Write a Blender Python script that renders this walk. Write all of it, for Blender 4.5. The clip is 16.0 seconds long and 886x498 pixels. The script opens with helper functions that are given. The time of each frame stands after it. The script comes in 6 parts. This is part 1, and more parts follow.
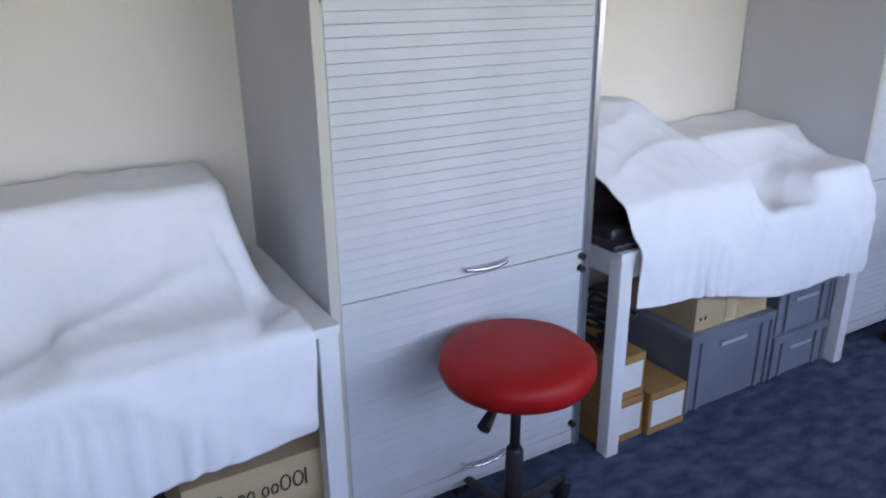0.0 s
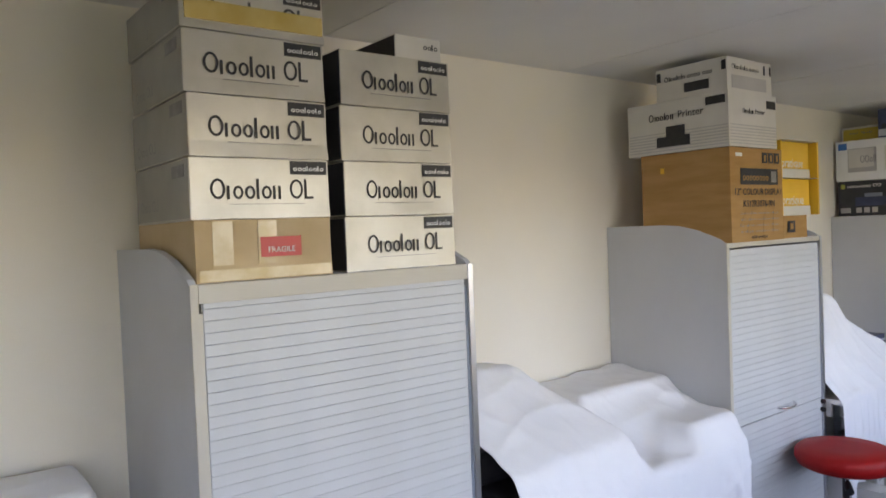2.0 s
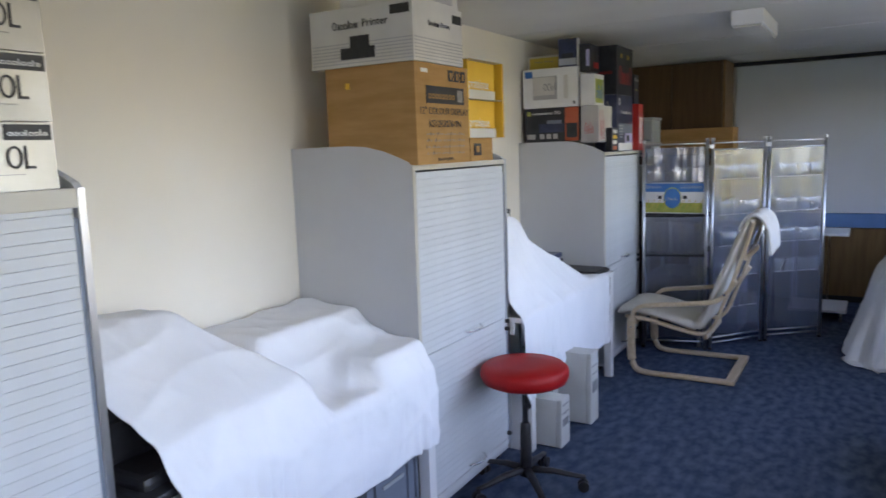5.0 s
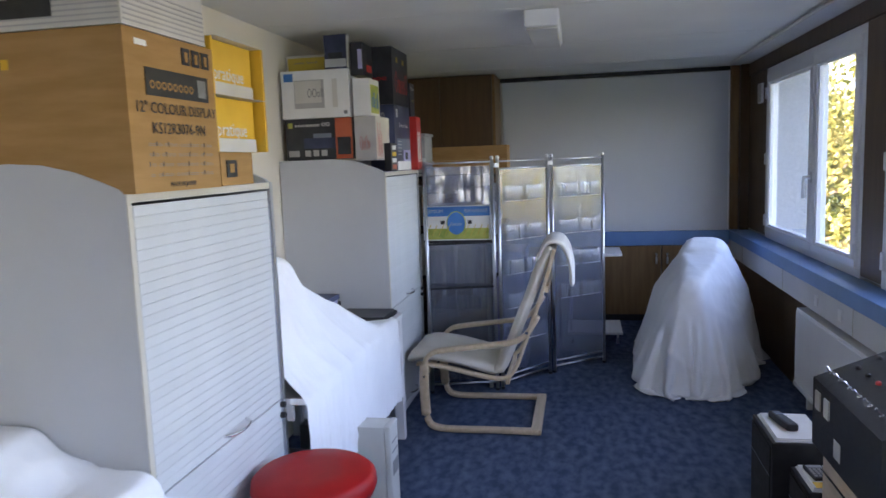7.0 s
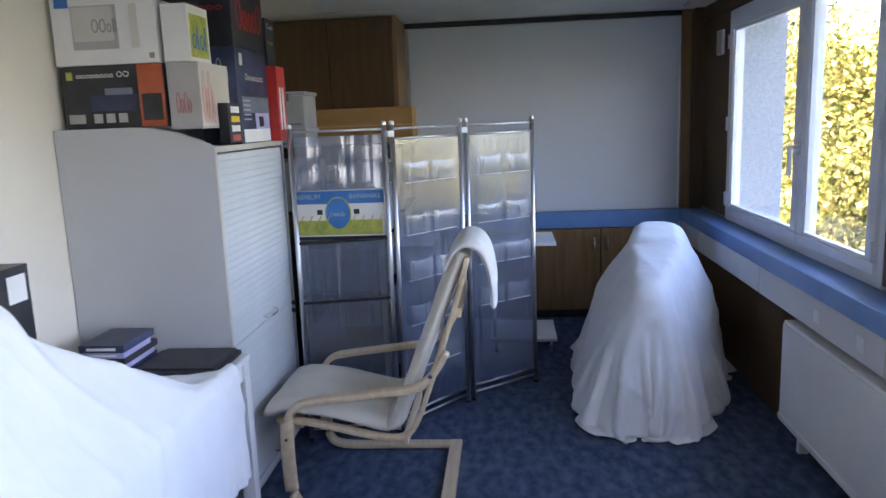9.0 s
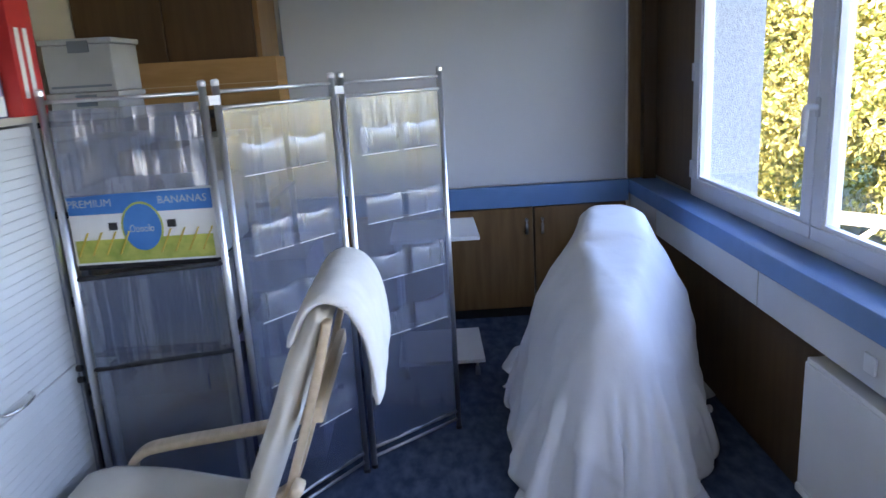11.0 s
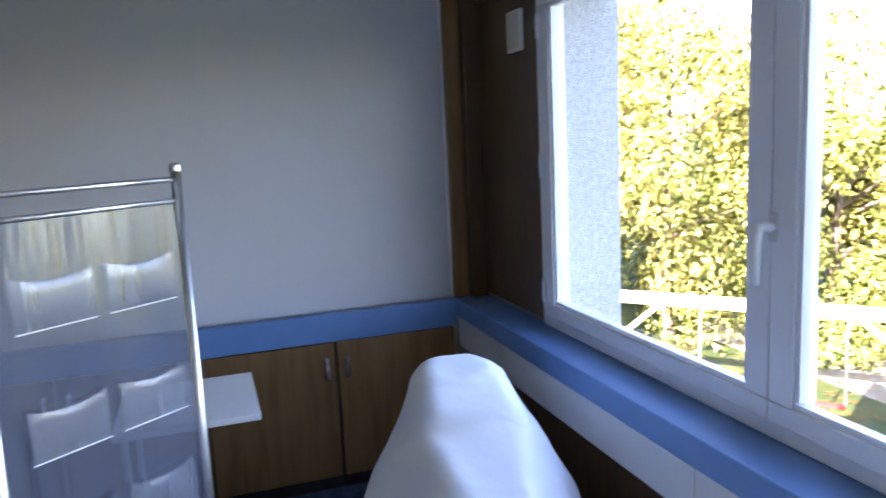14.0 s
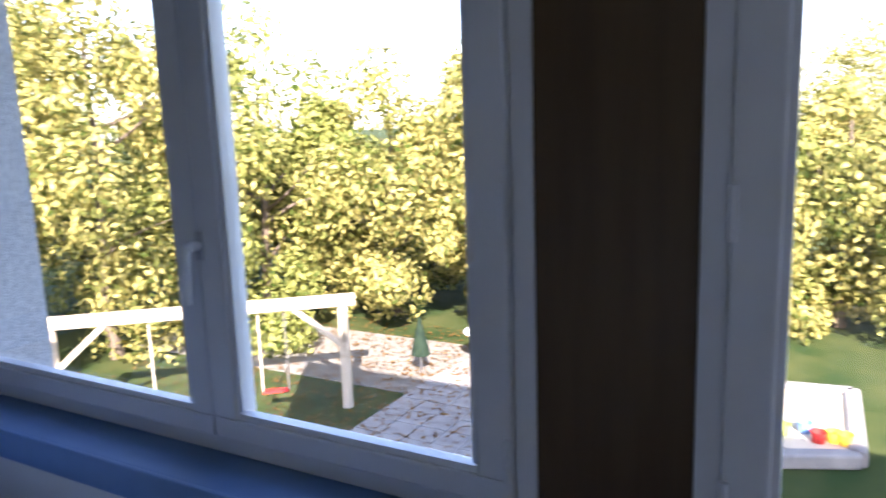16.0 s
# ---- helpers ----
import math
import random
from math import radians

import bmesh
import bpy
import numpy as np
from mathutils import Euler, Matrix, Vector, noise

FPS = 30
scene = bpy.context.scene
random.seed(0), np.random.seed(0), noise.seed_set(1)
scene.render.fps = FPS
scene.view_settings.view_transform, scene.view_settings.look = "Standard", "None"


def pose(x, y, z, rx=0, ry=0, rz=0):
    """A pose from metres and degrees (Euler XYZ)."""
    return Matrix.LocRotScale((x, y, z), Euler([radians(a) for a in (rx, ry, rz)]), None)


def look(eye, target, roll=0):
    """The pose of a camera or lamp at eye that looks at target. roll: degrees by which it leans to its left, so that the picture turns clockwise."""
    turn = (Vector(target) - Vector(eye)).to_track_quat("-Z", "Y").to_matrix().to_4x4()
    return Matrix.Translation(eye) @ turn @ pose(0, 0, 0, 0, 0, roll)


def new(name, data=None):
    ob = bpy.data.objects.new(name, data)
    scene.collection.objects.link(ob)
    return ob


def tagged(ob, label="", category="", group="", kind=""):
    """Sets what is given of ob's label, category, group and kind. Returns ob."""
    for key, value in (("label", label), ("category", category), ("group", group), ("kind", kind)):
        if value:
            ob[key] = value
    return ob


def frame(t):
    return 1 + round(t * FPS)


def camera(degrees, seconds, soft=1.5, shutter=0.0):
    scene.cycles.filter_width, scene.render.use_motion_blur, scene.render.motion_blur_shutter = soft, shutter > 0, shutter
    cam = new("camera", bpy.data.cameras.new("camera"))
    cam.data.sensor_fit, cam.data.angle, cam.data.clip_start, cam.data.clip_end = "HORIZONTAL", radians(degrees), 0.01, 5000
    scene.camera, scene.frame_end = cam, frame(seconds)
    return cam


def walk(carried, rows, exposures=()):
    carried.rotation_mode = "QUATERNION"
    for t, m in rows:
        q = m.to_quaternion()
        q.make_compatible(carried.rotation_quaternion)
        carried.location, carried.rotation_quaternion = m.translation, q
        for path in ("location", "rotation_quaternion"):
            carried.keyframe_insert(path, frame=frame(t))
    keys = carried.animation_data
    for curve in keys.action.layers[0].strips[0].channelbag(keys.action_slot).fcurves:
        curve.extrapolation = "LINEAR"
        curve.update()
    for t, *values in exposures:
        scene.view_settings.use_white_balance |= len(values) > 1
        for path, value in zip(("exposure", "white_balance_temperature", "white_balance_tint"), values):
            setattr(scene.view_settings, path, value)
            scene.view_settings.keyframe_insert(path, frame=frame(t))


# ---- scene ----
cam = camera(63.0, 16.0, shutter=0.35)
PATH = [
    (0, (1.232, 0.435, 1.513), (2.175, 2.061, 0.829), -0.6),
    (0.5, (1.262, 0.409, 1.542), (2.356, 1.999, 1.018), -1.2),
    (1, (1.27, 0.377, 1.579), (2.451, 1.956, 1.245), -1.8),
    (1.5, (1.265, 0.357, 1.614), (2.469, 1.945, 1.444), -2.3),
    (2, (1.262, 0.339, 1.655), (2.487, 1.918, 1.601), -2.3),
    (2.5, (1.283, 0.349, 1.673), (2.552, 1.896, 1.671), -2.6),
    (3, (1.316, 0.344, 1.69), (2.689, 1.798, 1.677), -3.4),
    (3.5, (1.381, 0.342, 1.679), (2.845, 1.704, 1.656), -3.5),
    (4, (1.481, 0.356, 1.657), (3.039, 1.608, 1.575), -2.9),
    (4.5, (1.568, 0.372, 1.629), (3.178, 1.544, 1.437), -1.8),
    (5, (1.645, 0.435, 1.608), (3.346, 1.451, 1.335), -2.0),
    (5.2, (1.678, 0.491, 1.603), (3.432, 1.413, 1.329), -2.0),
    (7.3, (2.646, 0.969, 1.604), (4.606, 1.272, 1.343), -2.3),
    (7.5, (2.767, 0.992, 1.635), (4.732, 1.241, 1.356), -2.5),
    (8, (3.149, 0.989, 1.623), (5.117, 1.164, 1.314), -2.8),
    (8.2, (3.286, 0.968, 1.61), (5.254, 1.146, 1.302), -2.1),
    (10.3, (4.622, 0.879, 1.626), (6.565, 1.01, 1.17), -2.9),
    (10.5, (4.766, 0.865, 1.617), (6.71, 0.958, 1.152), -2.5),
    (11, (5.043, 0.823, 1.62), (6.982, 0.8, 1.132), -3.4),
    (11.5, (5.318, 0.72, 1.611), (7.257, 0.762, 1.121), -1.9),
    (12, (5.579, 0.726, 1.606), (7.517, 0.819, 1.121), -2.0),
    (12.5, (5.818, 0.828, 1.617), (7.747, 0.592, 1.144), -3.5),
    (13, (6.018, 0.803, 1.62), (7.923, 0.382, 1.179), -3.1),
    (13.5, (6.165, 0.741, 1.637), (8.083, 0.298, 1.283), -2.4),
    (14, (6.25, 0.705, 1.654), (8.128, 0.09, 1.347), -2.8),
    (14.5, (6.328, 0.702, 1.67), (8.055, -0.26, 1.369), -1.9),
    (15, (6.34, 0.705, 1.663), (7.845, -0.578, 1.364), -1.6),
    (15.5, (6.321, 0.674, 1.674), (7.592, -0.836, 1.35), -2.0),
    (16, (6.279, 0.639, 1.677), (7.239, -1.081, 1.33), -2.0),
]
EXPOSURES = [(0, 3.25, 6700, 26), (1.5, 3.25, 7500, 28), (3.5, 3.25, 7500, 28), (5, 3.35, 6800, 26), (8, 3.6, 6650, 27), (10.5, 3.85, 6400, 26), (13, 4.0, 6350, 26), (14.5, 3.8, 6300, 26), (16, 2.65, 6200, 26)]
walk(cam, [(t, look(eye, target, roll)) for t, eye, target, roll in PATH], EXPOSURES)

# ---- light ----
world = bpy.data.worlds.new("sky")
scene.world = world
world.use_nodes = True
sky = world.node_tree.nodes.new("ShaderNodeTexSky")
sky.sky_type, sky.sun_disc = "NISHITA", False
sky.sun_elevation, sky.sun_rotation = radians(33), radians(-32)
world.node_tree.nodes["Background"].inputs["Strength"].default_value = 0.15
world.node_tree.links.new(sky.outputs["Color"], world.node_tree.nodes["Background"].inputs["Color"])
sun = new("sun", bpy.data.lights.new("sun", "SUN"))
sun.data.energy, sun.data.angle, sun.data.color = 5.0, radians(0.5), (1.0, 0.93, 0.8)
sun.matrix_world = look((0, 0, 0), (0.45, -0.72, -0.55))
# daylight through the window openings behind the walker
for lamp_x, wide, power in ((5.2, 1.6, 1.15), (3.0, 1.8, 1.6), (0.75, 1.8, 0.55)):
    lamp = new("window_daylight", bpy.data.lights.new("window_daylight", "AREA"))
    lamp.data.shape, lamp.data.size, lamp.data.size_y = "RECTANGLE", wide, 1.2
    lamp.data.energy, lamp.data.color = power, (0.80, 0.90, 1.0)
    lamp.matrix_world = look((lamp_x, -0.66, 1.55), (lamp_x, 2.0, 1.45))


# ---- materials ----
def material(name, colour, second=None, scale=8.0, rough=0.6, metal=0.0, bump=0.0, bump_scale=60.0, spread=0.0, stretch=(1, 1, 1), coords="Object", detail=4.0, low=0.35, high=0.65, spec=0.5):
    m = bpy.data.materials.new(name)
    m.use_nodes = True
    n, l = m.node_tree.nodes, m.node_tree.links
    b = n["Principled BSDF"]
    b.inputs["Roughness"].default_value, b.inputs["Metallic"].default_value = rough, metal
    b.inputs["Specular IOR Level"].default_value = spec
    tc = n.new("ShaderNodeTexCoord")
    mp = n.new("ShaderNodeMapping")
    mp.inputs["Scale"].default_value = stretch
    l.new(tc.outputs[coords], mp.inputs["Vector"])
    second = second or tuple(c * 0.9 for c in colour)
    tex = n.new("ShaderNodeTexNoise")
    tex.inputs["Scale"].default_value, tex.inputs["Detail"].default_value = scale, detail
    l.new(mp.outputs["Vector"], tex.inputs["Vector"])
    ramp = n.new("ShaderNodeValToRGB")
    ramp.color_ramp.elements[0].position, ramp.color_ramp.elements[1].position = low, high
    ramp.color_ramp.elements[0].color, ramp.color_ramp.elements[1].color = (*colour, 1), (*second, 1)
    l.new(tex.outputs["Fac"], ramp.inputs["Fac"])
    out = ramp.outputs["Color"]
    if spread:
        info = n.new("ShaderNodeObjectInfo")
        hsv = n.new("ShaderNodeHueSaturation")
        ma = n.new("ShaderNodeMath")
        ma.operation = "MULTIPLY_ADD"
        ma.inputs[1].default_value, ma.inputs[2].default_value = spread * 2, 1 - spread
        l.new(info.outputs["Random"], ma.inputs[0])
        l.new(ma.outputs[0], hsv.inputs["Value"])
        l.new(out, hsv.inputs["Color"])
        out = hsv.outputs["Color"]
    l.new(out, b.inputs["Base Color"])
    if bump:
        fine = n.new("ShaderNodeTexNoise")
        fine.inputs["Scale"].default_value, fine.inputs["Detail"].default_value = bump_scale, 6.0
        l.new(mp.outputs["Vector"], fine.inputs["Vector"])
        bp = n.new("ShaderNodeBump")
        bp.inputs["Strength"].default_value, bp.inputs["Distance"].default_value = bump, 0.01
        l.new(fine.outputs["Fac"], bp.inputs["Height"])
        l.new(bp.outputs["Normal"], b.inputs["Normal"])
    return m


def gloss_by_angle(n, l, base, rise):
    """A gloss that grows towards grazing angles, alike from both sides."""
    lw, pw, ma = n.new("ShaderNodeLayerWeight"), n.new("ShaderNodeMath"), n.new("ShaderNodeMath")
    pw.operation, pw.inputs[1].default_value = "POWER", 5.0
    ma.operation, ma.inputs[1].default_value, ma.inputs[2].default_value = "MULTIPLY_ADD", rise, base
    lw.inputs["Blend"].default_value = 0.5
    l.new(lw.outputs["Facing"], pw.inputs[0])
    l.new(pw.outputs[0], ma.inputs[0])
    return ma.outputs[0]


def sheet_material(name, colour, clear, rough, gloss=0.25):
    """Thin frosted plastic: part clear, part milky, with a gloss."""
    m = bpy.data.materials.new(name)
    m.use_nodes = True
    n, l = m.node_tree.nodes, m.node_tree.links
    n.remove(n["Principled BSDF"])
    tr, tl, df, gl = (n.new("ShaderNodeBsdf" + k) for k in ("Transparent", "Translucent", "Diffuse", "Glossy"))
    tr.inputs["Color"].default_value = (0.86, 0.9, 0.97, 1)
    tex = n.new("ShaderNodeTexNoise")
    tex.inputs["Scale"].default_value = 3.0
    tc = n.new("ShaderNodeTexCoord")
    mp = n.new("ShaderNodeMapping")
    mp.inputs["Scale"].default_value = (9, 9, 0.7)
    l.new(tc.outputs["Object"], mp.inputs["Vector"])
    l.new(mp.outputs["Vector"], tex.inputs["Vector"])
    ramp = n.new("ShaderNodeValToRGB")
    ramp.color_ramp.elements[0].color = (*[c * 0.75 for c in colour], 1)
    ramp.color_ramp.elements[1].color = (*colour, 1)
    l.new(tex.outputs["Fac"], ramp.inputs["Fac"])
    for k in (tl, df):
        l.new(ramp.outputs["Color"], k.inputs["Color"])
    gl.inputs["Roughness"].default_value = rough
    bp = n.new("ShaderNodeBump")
    bp.inputs["Strength"].default_value, bp.inputs["Distance"].default_value = 0.35, 0.02
    l.new(tex.outputs["Fac"], bp.inputs["Height"])
    l.new(bp.outputs["Normal"], gl.inputs["Normal"])
    m1, m2, m3 = (n.new("ShaderNodeMixShader") for _ in range(3))
    m1.inputs["Fac"].default_value = 0.5
    l.new(tl.outputs[0], m1.inputs[1])
    l.new(df.outputs[0], m1.inputs[2])
    m2.inputs["Fac"].default_value = clear
    l.new(m1.outputs[0], m2.inputs[1])
    l.new(tr.outputs[0], m2.inputs[2])
    l.new(gloss_by_angle(n, l, gloss * 0.3, 0.6), m3.inputs["Fac"])
    l.new(m2.outputs[0], m3.inputs[1])
    l.new(gl.outputs[0], m3.inputs[2])
    l.new(m3.outputs[0], n["Material Output"].inputs["Surface"])
    return m


def glass_material():
    m = bpy.data.materials.new("window_glass")
    m.use_nodes = True
    n, l = m.node_tree.nodes, m.node_tree.links
    n.remove(n["Principled BSDF"])
    tr, gl, mix = n.new("ShaderNodeBsdfTransparent"), n.new("ShaderNodeBsdfGlossy"), n.new("ShaderNodeMixShader")
    gl.inputs["Roughness"].default_value = 0.02
    l.new(gloss_by_angle(n, l, 0.04, 0.8), mix.inputs["Fac"])
    l.new(tr.outputs[0], mix.inputs[1])
    l.new(gl.outputs[0], mix.inputs[2])
    l.new(mix.outputs[0], n["Material Output"].inputs["Surface"])
    return m


def leaf_material(name, a, b):
    m = bpy.data.materials.new(name)
    m.use_nodes = True
    n, l = m.node_tree.nodes, m.node_tree.links
    n.remove(n["Principled BSDF"])
    geo = n.new("ShaderNodeNewGeometry")
    ramp = n.new("ShaderNodeValToRGB")
    ramp.color_ramp.elements[0].color, ramp.color_ramp.elements[1].color = (*a, 1), (*b, 1)
    l.new(geo.outputs["Random Per Island"], ramp.inputs["Fac"])
    df, tl, mix = n.new("ShaderNodeBsdfDiffuse"), n.new("ShaderNodeBsdfTranslucent"), n.new("ShaderNodeMixShader")
    mix.inputs["Fac"].default_value = 0.45
    for k in (df, tl):
        l.new(ramp.outputs["Color"], k.inputs["Color"])
    l.new(df.outputs[0], mix.inputs[1])
    l.new(tl.outputs[0], mix.inputs[2])
    l.new(mix.outputs[0], n["Material Output"].inputs["Surface"])
    return m


WALL = material("cream_wall_paint", (0.80, 0.745, 0.64), (0.84, 0.785, 0.68), 1.5, 0.85, bump=0.12, bump_scale=220)
CEILING = material("painted_ceiling", (0.70, 0.69, 0.66), (0.75, 0.74, 0.70), 2.0, 0.9, bump=0.25, bump_scale=140)
CARPET = material("blue_carpet", (0.050, 0.075, 0.135), (0.11, 0.15, 0.23), 11.0, 0.97, bump=0.6, bump_scale=420, stretch=(1.0, 1.7, 1.0), detail=7.0, low=0.36, high=0.66, spec=0.1)
GREY = material("light_grey_laminate", (0.50, 0.51, 0.53), (0.53, 0.54, 0.56), 3.0, 0.5, bump=0.03, bump_scale=300)
RAIL = material("beige_grey_edging", (0.54, 0.51, 0.43), (0.58, 0.55, 0.47), 4.0, 0.45)
SLAT = material("shutter_slat_plastic", (0.56, 0.58, 0.59), (0.60, 0.62, 0.63), 5.0, 0.42, spread=0.02)
DARK = material("black_plastic", (0.014, 0.014, 0.016), (0.025, 0.025, 0.028), 20.0, 0.45)
RUBBER = material("dark_rubber", (0.02, 0.02, 0.022), (0.035, 0.035, 0.035), 30.0, 0.8)
ALU = material("brushed_aluminium", (0.62, 0.63, 0.65), (0.70, 0.71, 0.73), 40.0, 0.32, 1.0, stretch=(1, 1, 0.05))
CHROME = material("chrome_steel", (0.75, 0.75, 0.76), (0.82, 0.82, 0.83), 10.0, 0.15, 1.0)
WHITE = material("white_lacquer", (0.80, 0.80, 0.80), (0.84, 0.84, 0.84), 4.0, 0.35)
CLOTH = material("white_cotton_sheet", (0.84, 0.85, 0.87), (0.88, 0.885, 0.90), 5.0, 0.95, bump=0.4, bump_scale=14, spec=0.1)
RED = material("red_vinyl", (0.36, 0.006, 0.006), (0.43, 0.010, 0.009), 6.0, 0.5, spec=0.3, bump=0.06, bump_scale=160)
CARD = material("brown_cardboard", (0.36, 0.195, 0.06), (0.43, 0.24, 0.085), 5.0, 0.8, bump=0.08, bump_scale=90, stretch=(1, 1, 6))
CARD_PALE = material("pale_cardboard", (0.52, 0.38, 0.21), (0.60, 0.45, 0.27), 5.0, 0.8, bump=0.08, bump_scale=90)
TAPE = material("glossy_packing_tape", (0.62, 0.48, 0.26), (0.75, 0.64, 0.44), 14.0, 0.18)
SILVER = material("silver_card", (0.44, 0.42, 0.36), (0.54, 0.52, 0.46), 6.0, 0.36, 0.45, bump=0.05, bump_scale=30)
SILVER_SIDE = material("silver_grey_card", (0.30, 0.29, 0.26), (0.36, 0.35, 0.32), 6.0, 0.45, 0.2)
GOLD = material("gold_lit_foil_card", (0.62, 0.44, 0.12), (0.80, 0.62, 0.24), 9.0, 0.25, 0.5, bump=0.3, bump_scale=12)
INK = material("black_ink", (0.02, 0.02, 0.022), (0.03, 0.03, 0.03), 30.0, 0.5)
INK_GREY = material("grey_ink", (0.20, 0.20, 0.20), (0.26, 0.26, 0.26), 30.0, 0.5)
OFFWHITE = material("white_printed_card", (0.60, 0.58, 0.53), (0.66, 0.64, 0.59), 6.0, 0.5)
YELLOW = material("yellow_card", (0.78, 0.45, 0.03), (0.84, 0.52, 0.05), 6.0, 0.45)
YELLOW_DARK = material("mustard_card", (0.55, 0.40, 0.04), (0.62, 0.46, 0.07), 6.0, 0.5)
PAPER = material("white_paper", (0.78, 0.78, 0.76), (0.83, 0.83, 0.81), 9.0, 0.7)
CARD_BLACK = material("black_printed_card", (0.020, 0.021, 0.026), (0.04, 0.042, 0.05), 9.0, 0.4)
CARD_NAVY = material("navy_printed_card", (0.018, 0.024, 0.06), (0.06, 0.075, 0.15), 6.0, 0.35)
CARD_RED = material("red_printed_card", (0.48, 0.025, 0.02), (0.56, 0.04, 0.03), 6.0, 0.4)
CARD_ORANGE = material("orange_red_card", (0.45, 0.08, 0.03), (0.52, 0.12, 0.05), 7.0, 0.45)
CARD_GREY = material("grey_printed_card", (0.42, 0.41, 0.40), (0.48, 0.47, 0.46), 6.0, 0.5)
PURPLE = material("lilac_print", (0.40, 0.38, 0.62), (0.52, 0.50, 0.72), 7.0, 0.4)
BLUE_PRINT = material("bright_blue_print", (0.03, 0.16, 0.46), (0.05, 0.21, 0.54), 7.0, 0.5)
GREEN_PRINT = material("yellow_green_print", (0.55, 0.55, 0.12), (0.30, 0.38, 0.06), 16.0, 0.5)
CRATE = material("grey_blue_plastic", (0.17, 0.20, 0.25), (0.20, 0.235, 0.29), 5.0, 0.5)
CRATE_LIGHT = material("light_grey_plastic", (0.42, 0.44, 0.46), (0.48, 0.50, 0.52), 5.0, 0.5)
BEIGE = material("aged_computer_plastic", (0.56, 0.56, 0.53), (0.62, 0.62, 0.58), 6.0, 0.5, bump=0.03, bump_scale=200)
BIRCH = material("birch_plywood", (0.55, 0.42, 0.27), (0.64, 0.50, 0.34), 7.0, 0.45, stretch=(1, 6, 6), bump=0.03)
CUSHION = material("natural_canvas", (0.62, 0.58, 0.50), (0.68, 0.64, 0.56), 7.0, 0.95, bump=0.3, bump_scale=260, spec=0.1)
TOWEL = material("white_terry_towel", (0.78, 0.77, 0.74), (0.84, 0.83, 0.80), 16.0, 1.0, bump=0.7, bump_scale=230, spec=0.05)
WOOD = material("dark_brown_veneer", (0.088, 0.046, 0.018), (0.112, 0.062, 0.025), 5.0, 0.42, stretch=(5, 5, 0.5), bump=0.04, bump_scale=70, detail=8.0)
WOOD_MID = material("honey_brown_veneer", (0.20, 0.105, 0.035), (0.27, 0.15, 0.055), 5.0, 0.4, stretch=(5, 5, 0.5), bump=0.04, bump_scale=70, detail=8.0)
BLUE = material("blue_painted_sill", (0.12, 0.25, 0.50), (0.15, 0.29, 0.56), 4.0, 0.38, bump=0.04, bump_scale=120)
WHITE_BAND = material("white_painted_panel", (0.66, 0.66, 0.66), (0.72, 0.72, 0.72), 3.0, 0.6, bump=0.08, bump_scale=150)
SCREEN = material("grey_white_board", (0.58, 0.59, 0.61), (0.62, 0.63, 0.65), 1.2, 0.75)
FRAME = material("white_window_plastic", (0.78, 0.79, 0.82), (0.82, 0.83, 0.86), 4.0, 0.3)
ENAMEL = material("white_radiator_enamel", (0.78, 0.78, 0.77), (0.82, 0.82, 0.81), 4.0, 0.35)
PLASTER = material("rough_grey_render", (0.42, 0.43, 0.45), (0.56, 0.57, 0.58), 45.0, 0.95, bump=1.0, bump_scale=130)
CONSOLE = material("black_crackle_paint", (0.014, 0.014, 0.015), (0.028, 0.028, 0.03), 60.0, 0.5, bump=0.2, bump_scale=500)
SHEET = sheet_material("frosted_vinyl", (0.16, 0.21, 0.33), 0.26, 0.22, 0.8)
# pockets toned pale to carry the bright wall's reflection in their colour
POCKET = sheet_material("clear_vinyl_pocket", (0.74, 0.76, 0.80), 0.66, 0.25, 0.4)
GLASS = glass_material()
BARK = material("tree_bark", (0.10, 0.075, 0.05), (0.16, 0.125, 0.09), 12.0, 0.95, stretch=(3, 3, 0.6), bump=0.6)
LAWN = material("leaf_strewn_lawn", (0.022, 0.042, 0.011), (0.06, 0.07, 0.022), 0.9, 1.0, bump=0.8, bump_scale=30, detail=9.0, spec=0.1)
SLAB = material("grey_concrete_slab", (0.19, 0.18, 0.17), (0.26, 0.25, 0.23), 4.0, 0.9, bump=0.2, bump_scale=60, spread=0.06)
GRAVEL = material("pale_gravel_path", (0.15, 0.135, 0.11), (0.24, 0.22, 0.18), 14.0, 0.95, bump=0.6, bump_scale=50)
TIMBER = material("weathered_timber", (0.42, 0.35, 0.25), (0.52, 0.45, 0.34), 6.0, 0.8, stretch=(1, 6, 6), bump=0.15)
CANVAS_GREEN = material("dark_green_canvas", (0.012, 0.022, 0.014), (0.02, 0.034, 0.02), 9.0, 0.95, bump=0.2, spec=0.1)
SAND = material("sand", (0.55, 0.46, 0.32), (0.62, 0.53, 0.38), 20.0, 1.0, bump=0.5)
LEAF_A = leaf_material("autumn_leaves", (0.05, 0.075, 0.014), (0.60, 0.53, 0.18))
LEAF_B = leaf_material("green_leaves", (0.04, 0.07, 0.014), (0.44, 0.44, 0.13))
LEAF_DEAD = leaf_material("fallen_leaves", (0.12, 0.06, 0.02), (0.28, 0.16, 0.05))

# ---- builders ----
BASE = {}


def thing(name, base, label, category, group="", kind=""):
    e = new(name)
    e.empty_display_size = 0.1
    e.location = base
    BASE[e.name] = Vector(base)
    return tagged(e, label, category, group, kind)


